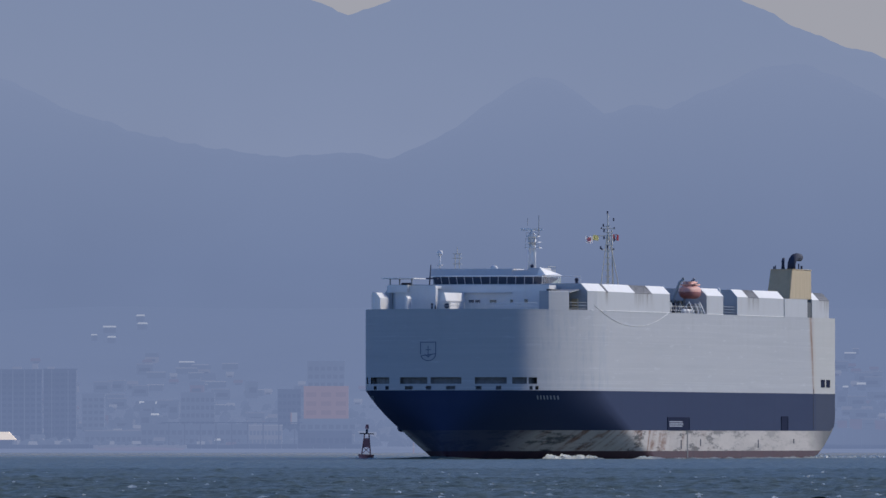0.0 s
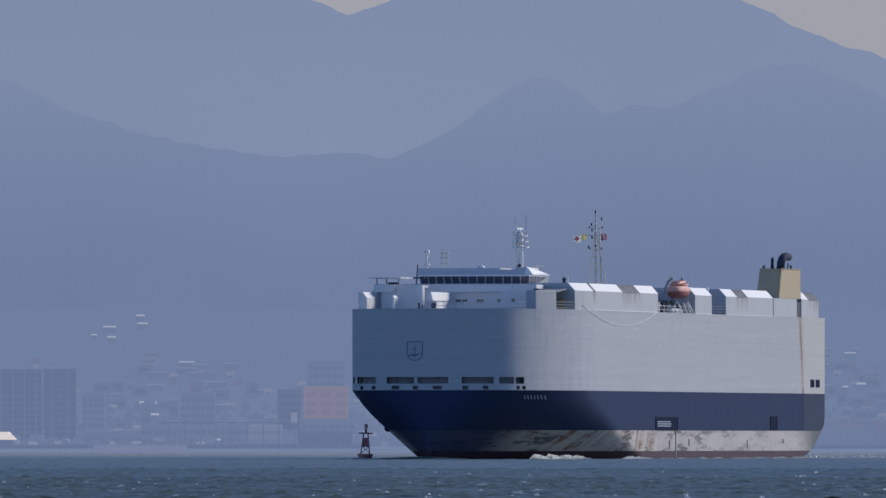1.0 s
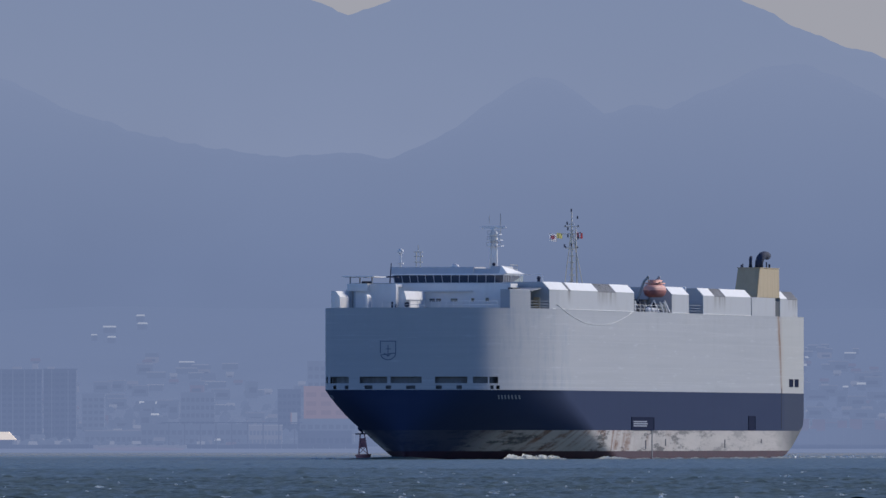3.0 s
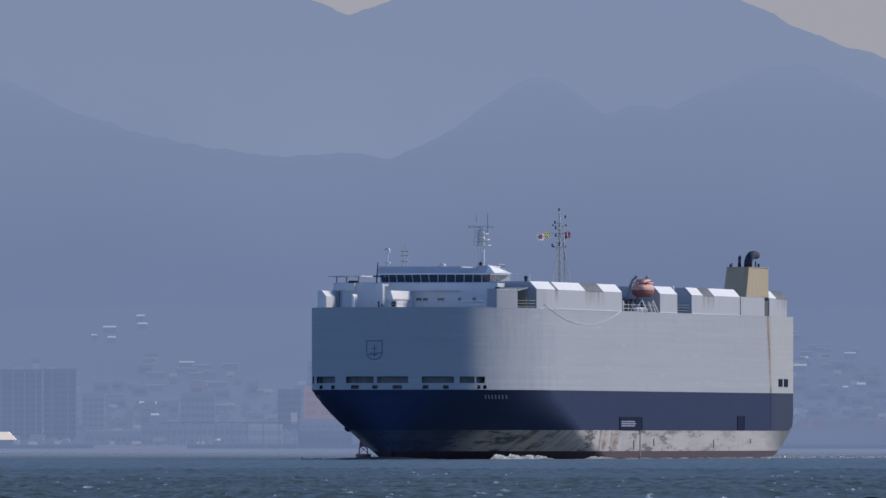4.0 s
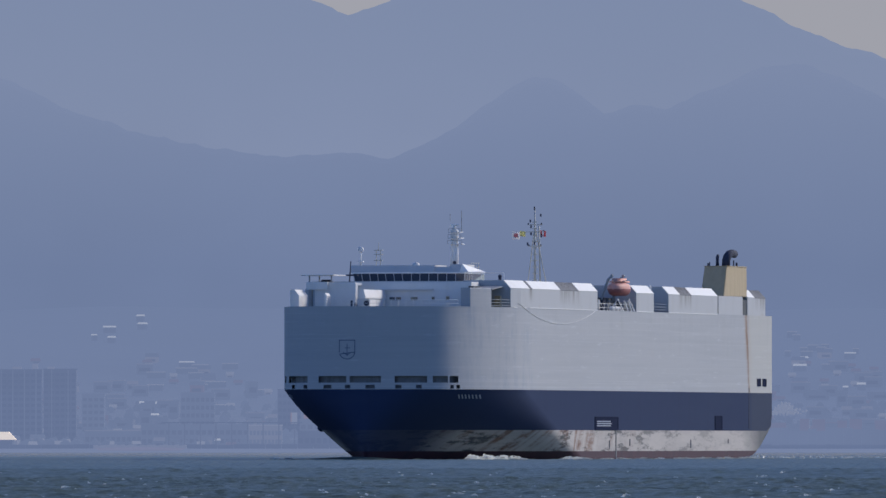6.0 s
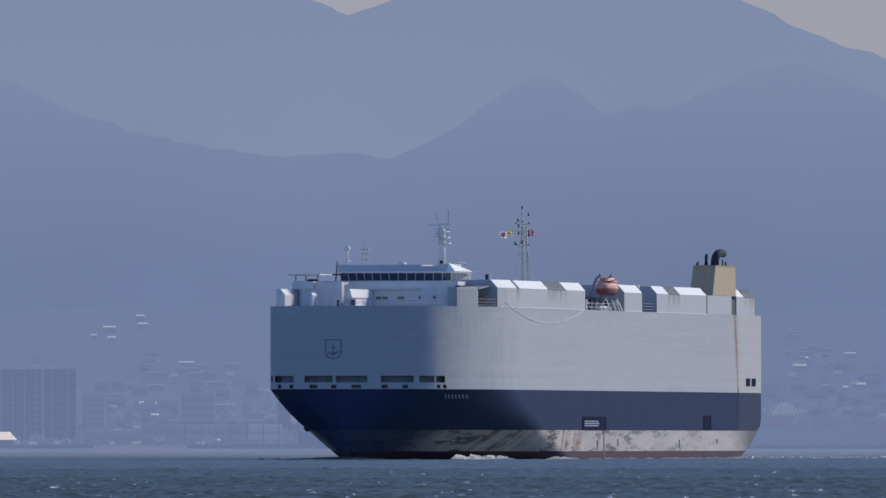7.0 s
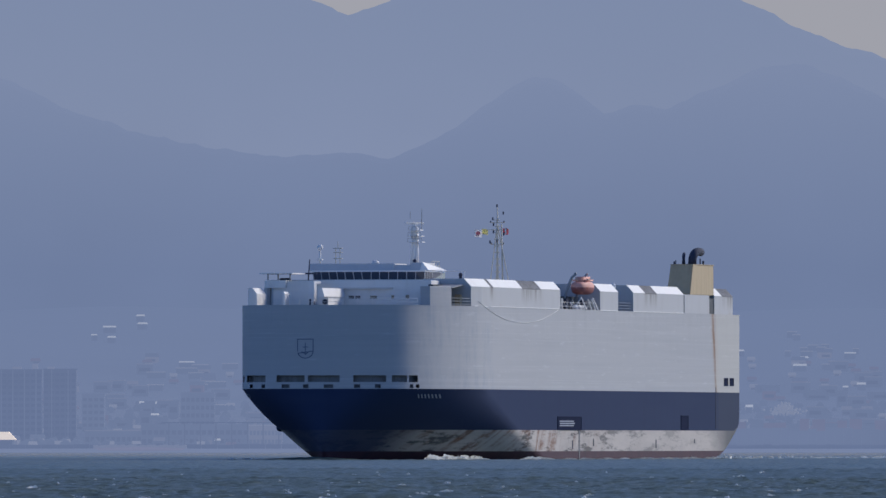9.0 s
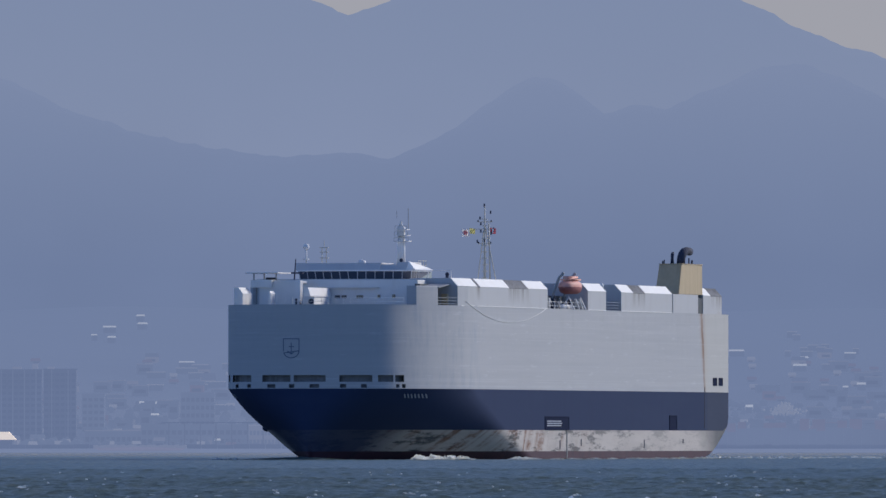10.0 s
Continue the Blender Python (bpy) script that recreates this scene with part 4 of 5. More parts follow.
def casings(ship):
    # unbroken casings, and covers whitened for the sun on their shoulders
    blocks = [(11.9, 61.3, ((52.2, 61.3), (34.1, 50.6), (11.9, 23.3))), (-22.6, -11.8, ((-22.6, -11.8),)), (-63.0, -31.8, ((-39.0, -31.8), (-63.0, -46.2))),
              (-95.5, -82.4, ((-87.5, -82.4),))]
    # the louvres lie between the covers
    for side in (1, -1):
        for u0, u1, covers in blocks:
            bm = bmesh.new()
            side_block(bm, u0, min(u1, 50.0) if side < 0 else u1, side, steps=12)
            casing = part("vent_casing", bm, M_CASING, ship, "pale grey chamfered garage vent casing" if side > 0 else "")
            if side > 0:
                for a, b in covers:
                    bm = bmesh.new()
                    chamfer_panel(bm, a, b, side)
                    part("chamfer_cover", bm, M_COVER, casing, "sloping cover whitened for the sun on it")
                for a, b in GRILLES:
                    if u0 <= a <= u1:
                        bm = bmesh.new()
                        chamfer_panel(bm, a, b, side, 0.012, 4, 0.1)
                        part("louvre", bm, M_GRILLE, casing, "grey louvre with dark rain streaks")
                        # slats of the louvre
                        n = max(2, round((b - a) / 0.9))
                        bm = bmesh.new()
                        for k in range(n):
                            w = a + (b - a) * (k + 0.5) / n
                            v = side_v(w)
                            prism(bm, [(v + 0.05, 23.34), (v - 0.95, 24.47), (v - 0.99, 24.43), (v, 23.30)], w - 0.1, w + 0.1, "x")
                        part("slat", bm, M_GRILLE, casing)
    # weld bead where the casings meet the ship's side
    for u0, u1 in ((11.9, 60.0), (-22.6, -11.8), (-63.0, -31.8)):
        bm = bmesh.new()
        tube(bm, [(u0 + (u1 - u0) * k / 10, side_v(u0 + (u1 - u0) * k / 10) + 0.01, 20.72) for k in range(11)], 0.05, 5)
        part("weld_bead", bm, M_COVER, ship)
    # narrow expansion slot before the funnel, a dark block for its shade
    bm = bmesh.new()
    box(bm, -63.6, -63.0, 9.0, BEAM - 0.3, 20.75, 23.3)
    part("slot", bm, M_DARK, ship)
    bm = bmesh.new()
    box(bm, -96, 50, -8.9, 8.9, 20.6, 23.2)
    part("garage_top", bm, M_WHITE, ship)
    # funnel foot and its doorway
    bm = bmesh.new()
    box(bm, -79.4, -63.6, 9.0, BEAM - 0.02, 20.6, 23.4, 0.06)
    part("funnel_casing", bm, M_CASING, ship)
    # shade in the doorway, as a dark block
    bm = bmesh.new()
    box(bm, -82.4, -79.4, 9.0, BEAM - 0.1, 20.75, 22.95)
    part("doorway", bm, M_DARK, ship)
    # alcove walls behind the open recesses, coloured dark for their shade
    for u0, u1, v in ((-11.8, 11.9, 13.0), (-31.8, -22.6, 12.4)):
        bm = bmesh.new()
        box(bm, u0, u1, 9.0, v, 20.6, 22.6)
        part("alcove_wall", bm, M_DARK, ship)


def funnel(ship):
    bm = bmesh.new()
    lo = [(-67.6, 12.55), (-67.6, 16.0), (-82.6, 16.0), (-82.6, 12.55)]
    hi = [(-69.6, 12.7), (-69.6, 15.95), (-82.6, 15.95), (-82.6, 12.7)]
    a = [bm.verts.new((u, v, 23.38)) for u, v in lo]
    b = [bm.verts.new((u, v, 27.75)) for u, v in hi]
    bm.faces.new(a), bm.faces.new(b)
    for i in range(4):
        bm.faces.new((a[i], a[(i + 1) % 4], b[(i + 1) % 4], b[i]))
    bmesh.ops.bevel(bm, geom=bm.edges[:], offset=0.08, segments=2, affect="EDGES")
    fun = part("funnel", bm, M_TAN, ship, "tan box funnel with sooty streaks")
    bm = bmesh.new()
    box(bm, -82.7, -69.5, 12.62, 16.03, 27.7, 27.8)
    part("funnel_rim", bm, M_TAN, fun)
    bm = bmesh.new()
    arc = [(-72.0, 15.3, 27.8), (-72.1, 15.32, 28.6), (-72.5, 15.4, 29.15), (-73.2, 15.5, 29.5), (-74.2, 15.6, 29.62), (-75.6, 15.72, 29.55)]
    tube(bm, arc, 0.62, 14, 0.58)
    part("exhaust_pipe", bm, M_BLACK, fun, "sooty black bent exhaust pipe", smooth=True)
    bm = bmesh.new()
    tube(bm, [(-71.5, 14.15, 27.8), (-71.5, 14.15, 29.0), (-71.9, 14.15, 29.35)], 0.29, 10, 0.2)
    part("exhaust_pipe", bm, M_BLACK, fun, smooth=True)
    for u, v, h, r in ((-70.5, 13.0, 0.35, 0.12), (-77, 15.3, 0.8, 0.1), (-78.5, 15.4, 0.5, 0.15), (-70.2, 13.3, 0.5, 0.08)):
        bm = bmesh.new()
        tube(bm, [(u, v, 27.8), (u, v, 27.85 + h)], r, 8)
        part("vent_pipe", bm, M_BLACK, fun)


def accommodation(ship):
    # house below the bridge
    bm = bmesh.new()
    box(bm, 50, 66, -10.7, 11.3, 20.6, 24.15, 0.05)
    house = part("deckhouse", bm, M_WHITE, ship, "white accommodation house below the bridge")
    for v, w, h in ((0.2, 0.75, 0.4), (1.1, 0.7, 0.4), (3.3, 0.95, 0.4), (5.95, 0.4, 0.45), (8.0, 0.45, 0.5), (10.1, 0.3, 0.35)):
        bm = bmesh.new()
        box(bm, 65.9, 66.05, v - w / 2, v + w / 2, 21.7, 21.7 + h, 0.02)
        part("window", bm, M_GLASS, house)
    bm = bmesh.new()
    box(bm, 65.9, 66.06, 10.6, 11.15, 21.95, 22.65)
    part("door", bm, M_DARK, house)
    bm = bmesh.new()
    box(bm, 65.95, 66.5, -1.5, 6.0, 23.0, 23.2)
    part("ledge", bm, M_GREYB, house)
    bm = bmesh.new()
    side_block(bm, 67.6, 73.2, 1, 11.6, 20.6, 23.2, 23.3, 0.1, -0.02, 8)
    part("side_house", bm, M_TOP, ship, "pale streaked side house carried up from the hull")
    # wing to starboard on its post
    bm = bmesh.new()
    box(bm, 60, 66.6, -11.75, -8.8, 23.15, 24.2, 0.04)
    part("starboard_wing", bm, M_WHITE, ship)
    bm = bmesh.new()
    box(bm, 65.4, 66.2, -11.5, -11.1, 20.6, 23.15)
    part("wing_post", bm, M_STEEL, ship)
    # wall coloured dark for the shade in the recess
    bm = bmesh.new()
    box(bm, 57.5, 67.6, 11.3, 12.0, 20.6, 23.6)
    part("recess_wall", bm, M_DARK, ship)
    bm = bmesh.new()
    prism(bm, [(67.6, 23.2), (61.4, 23.65), (61.4, 23.5), (67.6, 23.05)], 12.0, 14.6, "y")
    part("recess_roof", bm, M_STEEL, ship)
    for z in (20.95, 21.35, 21.75):
        bm = bmesh.new()
        tube(bm, [(67.6, hull_v(67.6) - 0.15, z), (64.4, hull_v(64.4) - 0.15, z), (61.3, hull_v(61.3) - 0.15, z)], 0.05, 4)
        part("guard_rail", bm, M_STEEL, ship)
    # starboard wing canopy
    bm = bmesh.new()
    box(bm, 60, 67, -12.4, -7.8, 25.05, 25.2, 0.03)
    part("wing_canopy", bm, M_WHITE, ship)
    for u, v in ((66.5, -11.3), (61, -11.3), (66.5, -8.2)):
        bm = bmesh.new()
        tube(bm, [(u, v, 24.1), (u, v, 25.08)], 0.1, 6)
        part("canopy_post", bm, M_STEEL, ship)
    bm = bmesh.new()
    box(bm, 62, 63, -10.6, -9.2, 24.15, 24.55, 0.08)
    part("wing_console", bm, M_BLACK, ship)
    # bridge: polygonal front with raked windows
    front = [(54.0, -8.1), (57.0, -7.3), (58.4, -2.5), (58.4, 2.2), (57.2, 8.2), (54.0, 8.4)]

    def ring(bm, pts, z):
        return [bm.verts.new((u, v, z)) for u, v in pts]

    def band(bm, lo, hi, closed=True):
        n = len(lo)
        for i in range(n if closed else n - 1):
            bm.faces.new((lo[i], lo[(i + 1) % n], hi[(i + 1) % n], hi[i]))

    def grown(pts, d):
        return [(u + d, v + (d * 0.3 if v > 0 else -d * 0.3)) for u, v in pts]
    back = [(47.0, 8.5), (47.0, -8.4)]
    bm = bmesh.new()
    a, b = ring(bm, front + back, 24.1), ring(bm, grown(front, 0.1) + back, 24.32)
    band(bm, a, b), bm.faces.new(a), bm.faces.new(b)
    bridge = part("bridge", bm, M_WHITE, ship, "white wheelhouse with a long band of dark windows")
    bm = bmesh.new()
    a, b = ring(bm, front + back, 24.3), ring(bm, grown(front, 0.35) + back, 25.45)
    band(bm, a, b), bm.faces.new(a), bm.faces.new(b)
    part("window_band", bm, M_GLASS, bridge, "raked dark bridge windows")
    for i in range(len(front) - 1):
        (u0, v0), (u1, v1) = front[i], front[i + 1]
        n = max(2, round(math.hypot(u1 - u0, v1 - v0) / 1.15))
        for k in range(n + (i == len(front) - 2)):
            f = k / n
            u, v = u0 + (u1 - u0) * f, v0 + (v1 - v0) * f
            bm = bmesh.new()
            tube(bm, [(u + 0.04, v, 24.3), (u + 0.38, v + (0.1 if v > 0 else -0.1), 25.45)], 0.055, 4)
            part("mullion", bm, M_GREYB, bridge)
    bm = bmesh.new()
    g = grown(front, 0.6)
    a, b = ring(bm, g + back, 25.42), ring(bm, g + back, 25.6)
    band(bm, a, b), bm.faces.new(a), bm.faces.new(b)
    part("roof_slab", bm, M_WHITE, bridge)
    # stepped roof screens
    for name, v0, v1, zt, du in (("roof_screen", -7.9, 3.9, 26.55, 0.0), ("roof_screen", 3.9, 6.4, 26.35, -0.2), ("roof_screen", 6.3, 7.8, 26.65, 0.0)):
        bm = bmesh.new()
        prism(bm, [(57.6 + du, 25.58), (56.9 + du, zt), (50.0, zt), (50.0, 25.58)], v0, v1, "y")
        part(name, bm, M_GREYB, bridge)
    # rail along the walkway before the windows
    for z in (24.33, 25.42):
        bm = bmesh.new()
        tube(bm, [(u + 1.1, v * 1.04, z) for u, v in front[1:]], 0.03, 4)
        part("guard_rail", bm, M_WHITE, bridge)
    bm = bmesh.new()
    a = [bm.verts.new(c) for c in ((57.6, 7.6, 25.62), (57.3, 8.75, 25.62), (57.2, 7.85, 26.75))]
    b = [bm.verts.new(c) for c in ((46.5, 7.4, 25.62), (46.5, 8.7, 25.62), (46.5, 7.9, 25.98))]
    bm.faces.new(a), bm.faces.new(b)
    for i in range(3):
        bm.faces.new((a[i], a[(i + 1) % 3], b[(i + 1) % 3], b[i]))
    part("roof_shoulder", bm, M_COVER, bridge, "bright sloping shoulder of the bridge roof")
    for z in (26.3, 26.9):
        bm = bmesh.new()
        tube(bm, [(51.0, 7.6, z), (46.8, 7.7, z)], 0.04, 4)
        for k in range(4):
            tube(bm, [(51.0 - 1.4 * k, 7.62, 25.7), (51.0 - 1.4 * k, 7.62, 26.9)], 0.035, 4)
        part("roof_rail", bm, M_MAST, bridge)
    bm = bmesh.new()
    ball(bm, (55.5, 0.9, 26.6), 0.55, 1, 1, 0.75)
    part("satellite_dome", bm, M_WHITE, bridge, smooth=True)
    # column, small vents and boxes on the foredeck
    bm = bmesh.new()
    box(bm, 69.0, 70.4, -4.85, -3.85, 20.6, 24.0, 0.05)
    box(bm, 66.0, 70.2, -4.8, -4.0, 23.7, 24.05)
    part("pillar", bm, M_WHITE, ship)
    bm = bmesh.new()
    tube(bm, [(66.8, -5.6, 24.2), (66.8, -5.4, 27.0)], 0.1, 6, 0.06)
    box(bm, 66.5, 67.1, -6.0, -4.4, 25.0, 25.2)
    part("signal_post", bm, M_BLACK, ship)
    for u0, u1, v_in, v_out, zt, rise, inset in ((69.2, 74, -12.1, -10.87, 23.1, 0.8, 0.62), (71.8, 74, -7.3, -6.98, 22.6, 0.35, 0.2)):
        bm = bmesh.new()
        prism(bm, [(v_in, 20.6), (v_out, 20.6), (v_out, zt - rise), (v_out - inset, zt), (v_in, zt)], u0, u1, "x")
        vent = part("foredeck_vent", bm, M_WHITE, ship, "white foredeck vent with sloping top")
    bm = bmesh.new()
    box(bm, 74.0, 74.04, -12.0, -11.6, 21.6, 22.5)
    part("vent_louvre", bm, M_FLAGW, vent)
    bm = bmesh.new()
    prism(bm, [(-1.3, 21.85), (-0.5, 21.85), (-0.5, 22.0), (-0.8, 23.05), (-1.3, 23.05)], 66.4, 78.0, "x")
    box(bm, 66.6, 75.6, -1.25, -0.6, 20.6, 21.85)
    vent = part("winch_house", bm, M_WHITE, ship, "white winch shelter with bright sloping side")
    bm = bmesh.new()
    tube(bm, [(75.5, -1.0, 21.2), (75.8, -0.95, 21.2)], 0.36, 14)
    part("winch_drum", bm, M_BLACK, vent)
    for v, h, r in ((-3.6, 1.0, 0.14), (-3.1, 0.7, 0.14)):
        bm = bmesh.new()
        tube(bm, [(73.5, v, 20.55), (73.5, v, 20.6 + h)], r, 8)
        part("mooring_bollard", bm, M_BLACK, ship)
    bm = bmesh.new()
    tube(bm, [(54.8, 12.6, 24.2), (54.8, 12.6, 24.85)], 0.3, 8, 0.2)
    ball(bm, (54.8, 12.6, 25.0), 0.3, seg=8)
    part("wing_repeater", bm, M_BLACK, ship)
    bm = bmesh.new()
    tube(bm, [(55, 13.2, 25.5), (55, 10.0, 25.5)], 0.05, 6)
    tube(bm, [(55, 13.2, 24.4), (55, 13.2, 25.5)], 0.05, 6)
    tube(bm, [(55, 10.0, 24.4), (55, 10.0, 25.5)], 0.05, 6)
    part("wing_rail", bm, M_WHITE, ship)
    bm = bmesh.new()
    box(bm, 54, 56, 9.7, 13.45, 23.3, 24.5, 0.05)
    part("wing_deck", bm, M_GREYB, ship)
    # foredeck railing
    for z in (21.15, 21.65):
        bm = bmesh.new()
        tube(bm, [on_bow(-3 + 15 * k / 24, z, -0.25) for k in range(25)], 0.035, 4)
        part("guard_rail", bm, M_WHITE, ship)
    for k in range(16):
        bm = bmesh.new()
        v = -3 + k
        tube(bm, [on_bow(v, 20.6, -0.25), on_bow(v, 21.68, -0.25)], 0.035, 4)
        part("rail_post", bm, M_WHITE, ship)


def radar_mast(ship):
    u, v = 55.0, 6.2
    bm = bmesh.new()
    tube(bm, [(u, v + 0.2, 25.6), (u, v + 0.2, 30.9)], 0.42, 12, 0.36)
    tube(bm, [(u - 0.6, v - 0.5, 25.6), (u - 0.6, v - 0.35, 30.4)], 0.3, 10, 0.24)
    mast = part("radar_mast", bm, M_WHITE, ship, "white tapered radar mast above the bridge", smooth=True)
    bm = bmesh.new()
    box(bm, u - 0.4, u + 0.5, v - 0.45, v + 0.55, 30.2, 31.5, 0.15)
    part("radar_housing", bm, M_WHITE, mast)
    for z, w in ((29.4, 1.0), (30.2, 0.9), (31.0, 0.8)):
        bm = bmesh.new()
        box(bm, u - 0.8, u + 1.0, v - w * 0.7, v + w * 1.3, z, z + 0.12)
        part("platform", bm, M_WHITE, mast)
        bm = bmesh.new()
        tube(bm, [(u + 1.0, v - w * 0.7, z + 0.55), (u + 1.0, v + w * 1.3, z + 0.55)], 0.035, 4)
        for k in range(4):
            vv = v - w * 0.7 + w * 2.0 * k / 3
            tube(bm, [(u + 1.0, vv, z), (u + 1.0, vv, z + 0.55)], 0.03, 4)
        part("rail", bm, M_STEEL, mast)
    bm = bmesh.new()
    tube(bm, [(u, v, 30.9), (u, v, 31.9)], 0.3, 8, 0.25)
    part("scanner_post", bm, M_WHITE, mast)
    bm = bmesh.new()
    tube(bm, [(u - 0.5, v + 0.9, 31.0), (u - 0.5, v + 0.9, 34.0)], 0.05, 5)
    tube(bm, [(u - 0.5, v - 0.7, 32.6), (u - 0.5, v - 0.7, 33.6)], 0.04, 5)
    part("whip_aerial", bm, M_STEEL, mast)
    bm = bmesh.new()
    ball(bm, (u + 0.6, v + 0.2, 26.9), 0.25)
    part("horn", bm, M_BLACK, mast)
    bm = bmesh.new()
    box(bm, -0.14, 0.14, -1.85, 1.85, -0.14, 0.16, 0.05)
    scanner = part("radar_scanner", bm, M_WHITE, ship, "white rotating radar scanner bar")
    # small poles on the bridge roof
    bm = bmesh.new()
    tube(bm, [(55, -7.0, 26.4), (55, -7.0, 28.4)], 0.15, 8, 0.1)
    box(bm, 54.7, 55.3, -7.35, -6.65, 27.0, 27.15)
    ball(bm, (55, -7.0, 28.75), 0.42)
    part("aerial_dome", bm, M_WHITE, ship, smooth=True)
    bm = bmesh.new()
    for vv in (-4.8, -4.2):
        tube(bm, [(55, vv, 26.4), (55, vv, 28.6)], 0.06, 5)
    for z in (27.2, 28.0, 28.6):
        box(bm, 54.8, 55.2, -5.1, -3.9, z, z + 0.1)
    tube(bm, [(55, -4.5, 28.6), (55, -4.5, 29.6)], 0.05, 5)
    part("aerial_frame", bm, M_MAST, ship)
    return scanner


def signal_mast(ship):
    u, v = 3.0, 5.0
    bm = bmesh.new()
    tube(bm, [(u, v, 23.2), (u, v, 35.1)], 0.2, 8, 0.07)
    mast = part("signal_mast", bm, M_MAST, ship, "slim cream signal mast with lamps and flags", smooth=True)
    bm = bmesh.new()
    tube(bm, [(u - 1.0, v + 0.55, 23.2), (u - 0.6, v + 0.45, 32.6)], 0.13, 6, 0.08)
    part("ladder_pole", bm, M_MAST, mast, smooth=True)
    for dv, du in ((-1.3, -2), (1.1, -2)):
        bm = bmesh.new()
        tube(bm, [(u + du, v + dv * 1.3, 23.2), (u, v, 32.5)], 0.07, 5)
        part("stay", bm, M_MAST, mast)
    for z, w in ((29.8, 1.0), (31.8, 1.5), (32.8, 1.1)):
        bm = bmesh.new()
        tube(bm, [(u, v - w, z), (u, v + w, z)], 0.06, 5)
        part("yard", bm, M_MAST, mast)
        for s in (-1, 1):
            if (z, s) == (31.8, -1):
                continue
            bm = bmesh.new()
            ball(bm, (u, v + s * w * 0.85, z + 0.12), 0.11, 1, 1, 1.3, 8)
            part("lamp", bm, M_BLACK, mast)
    for k in range(10):
        bm = bmesh.new()
        box(bm, u - 0.1, u + 0.15, v - 0.4 + 0.05 * (k % 3), v + 0.35, 25.0 + k * 0.9, 25.12 + k * 0.9)
        part("rung", bm, M_MAST, mast)
    for dv, z in ((-1.0, 29.9), (0, 30.0), (0.9, 33.9), (0, 34.9), (0.95, 31.0), (-0.5, 31.3), (-0.5, 32.3), (-0.6, 33.1)):
        bm = bmesh.new()
        tube(bm, [(u + 0.2, v + dv, z), (u + 0.2, v + dv, z + 0.42)], 0.11, 8)
        part("lamp", bm, M_BLACK, mast)
    for dv, w, h, z, mat, name in ((-2.7, 1.05, 1.05, 30.8, M_FLAGW, "flag"), (-1.75, 0.8, 0.75, 31.2, M_FLAGY, "pennant"), (1.2, 0.8, 0.8, 31.2, M_FLAGR, "pennant")):
        bm = bmesh.new()
        n = 8
        g = [[bm.verts.new((u + 0.12 * math.sin(i * 1.1 + j * 0.4), v + dv + w * (i / n - 0.5), z + h * j / 3 - 0.1 * i / n)) for i in range(n + 1)] for j in range(4)]
        for j in range(3):
            for i in range(n):
                bm.faces.new((g[j][i], g[j][i + 1], g[j + 1][i + 1], g[j + 1][i]))
        bmesh.ops.solidify(bm, geom=bm.faces[:], thickness=0.02)
        fl = part(name, bm, mat, mast, smooth=True)
        if mat is M_FLAGW:
            bm = bmesh.new()
            bmesh.ops.create_cone(bm, cap_ends=True, segments=20, radius1=0.3, radius2=0.3, depth=0.34, matrix=pose(u + 0.05, v + dv, z + h / 2, 0, 90, 0))
            part("disc", bm, M_FLAGR, fl, "red disc on the white flag")
        if mat is M_FLAGR:
            bm = bmesh.new()
            box(bm, u - 0.16, u + 0.16, v + dv - 0.1, v + dv + 0.12, z + 0.05, z + h - 0.1)
            part("stripe", bm, M_FLAGW, fl)


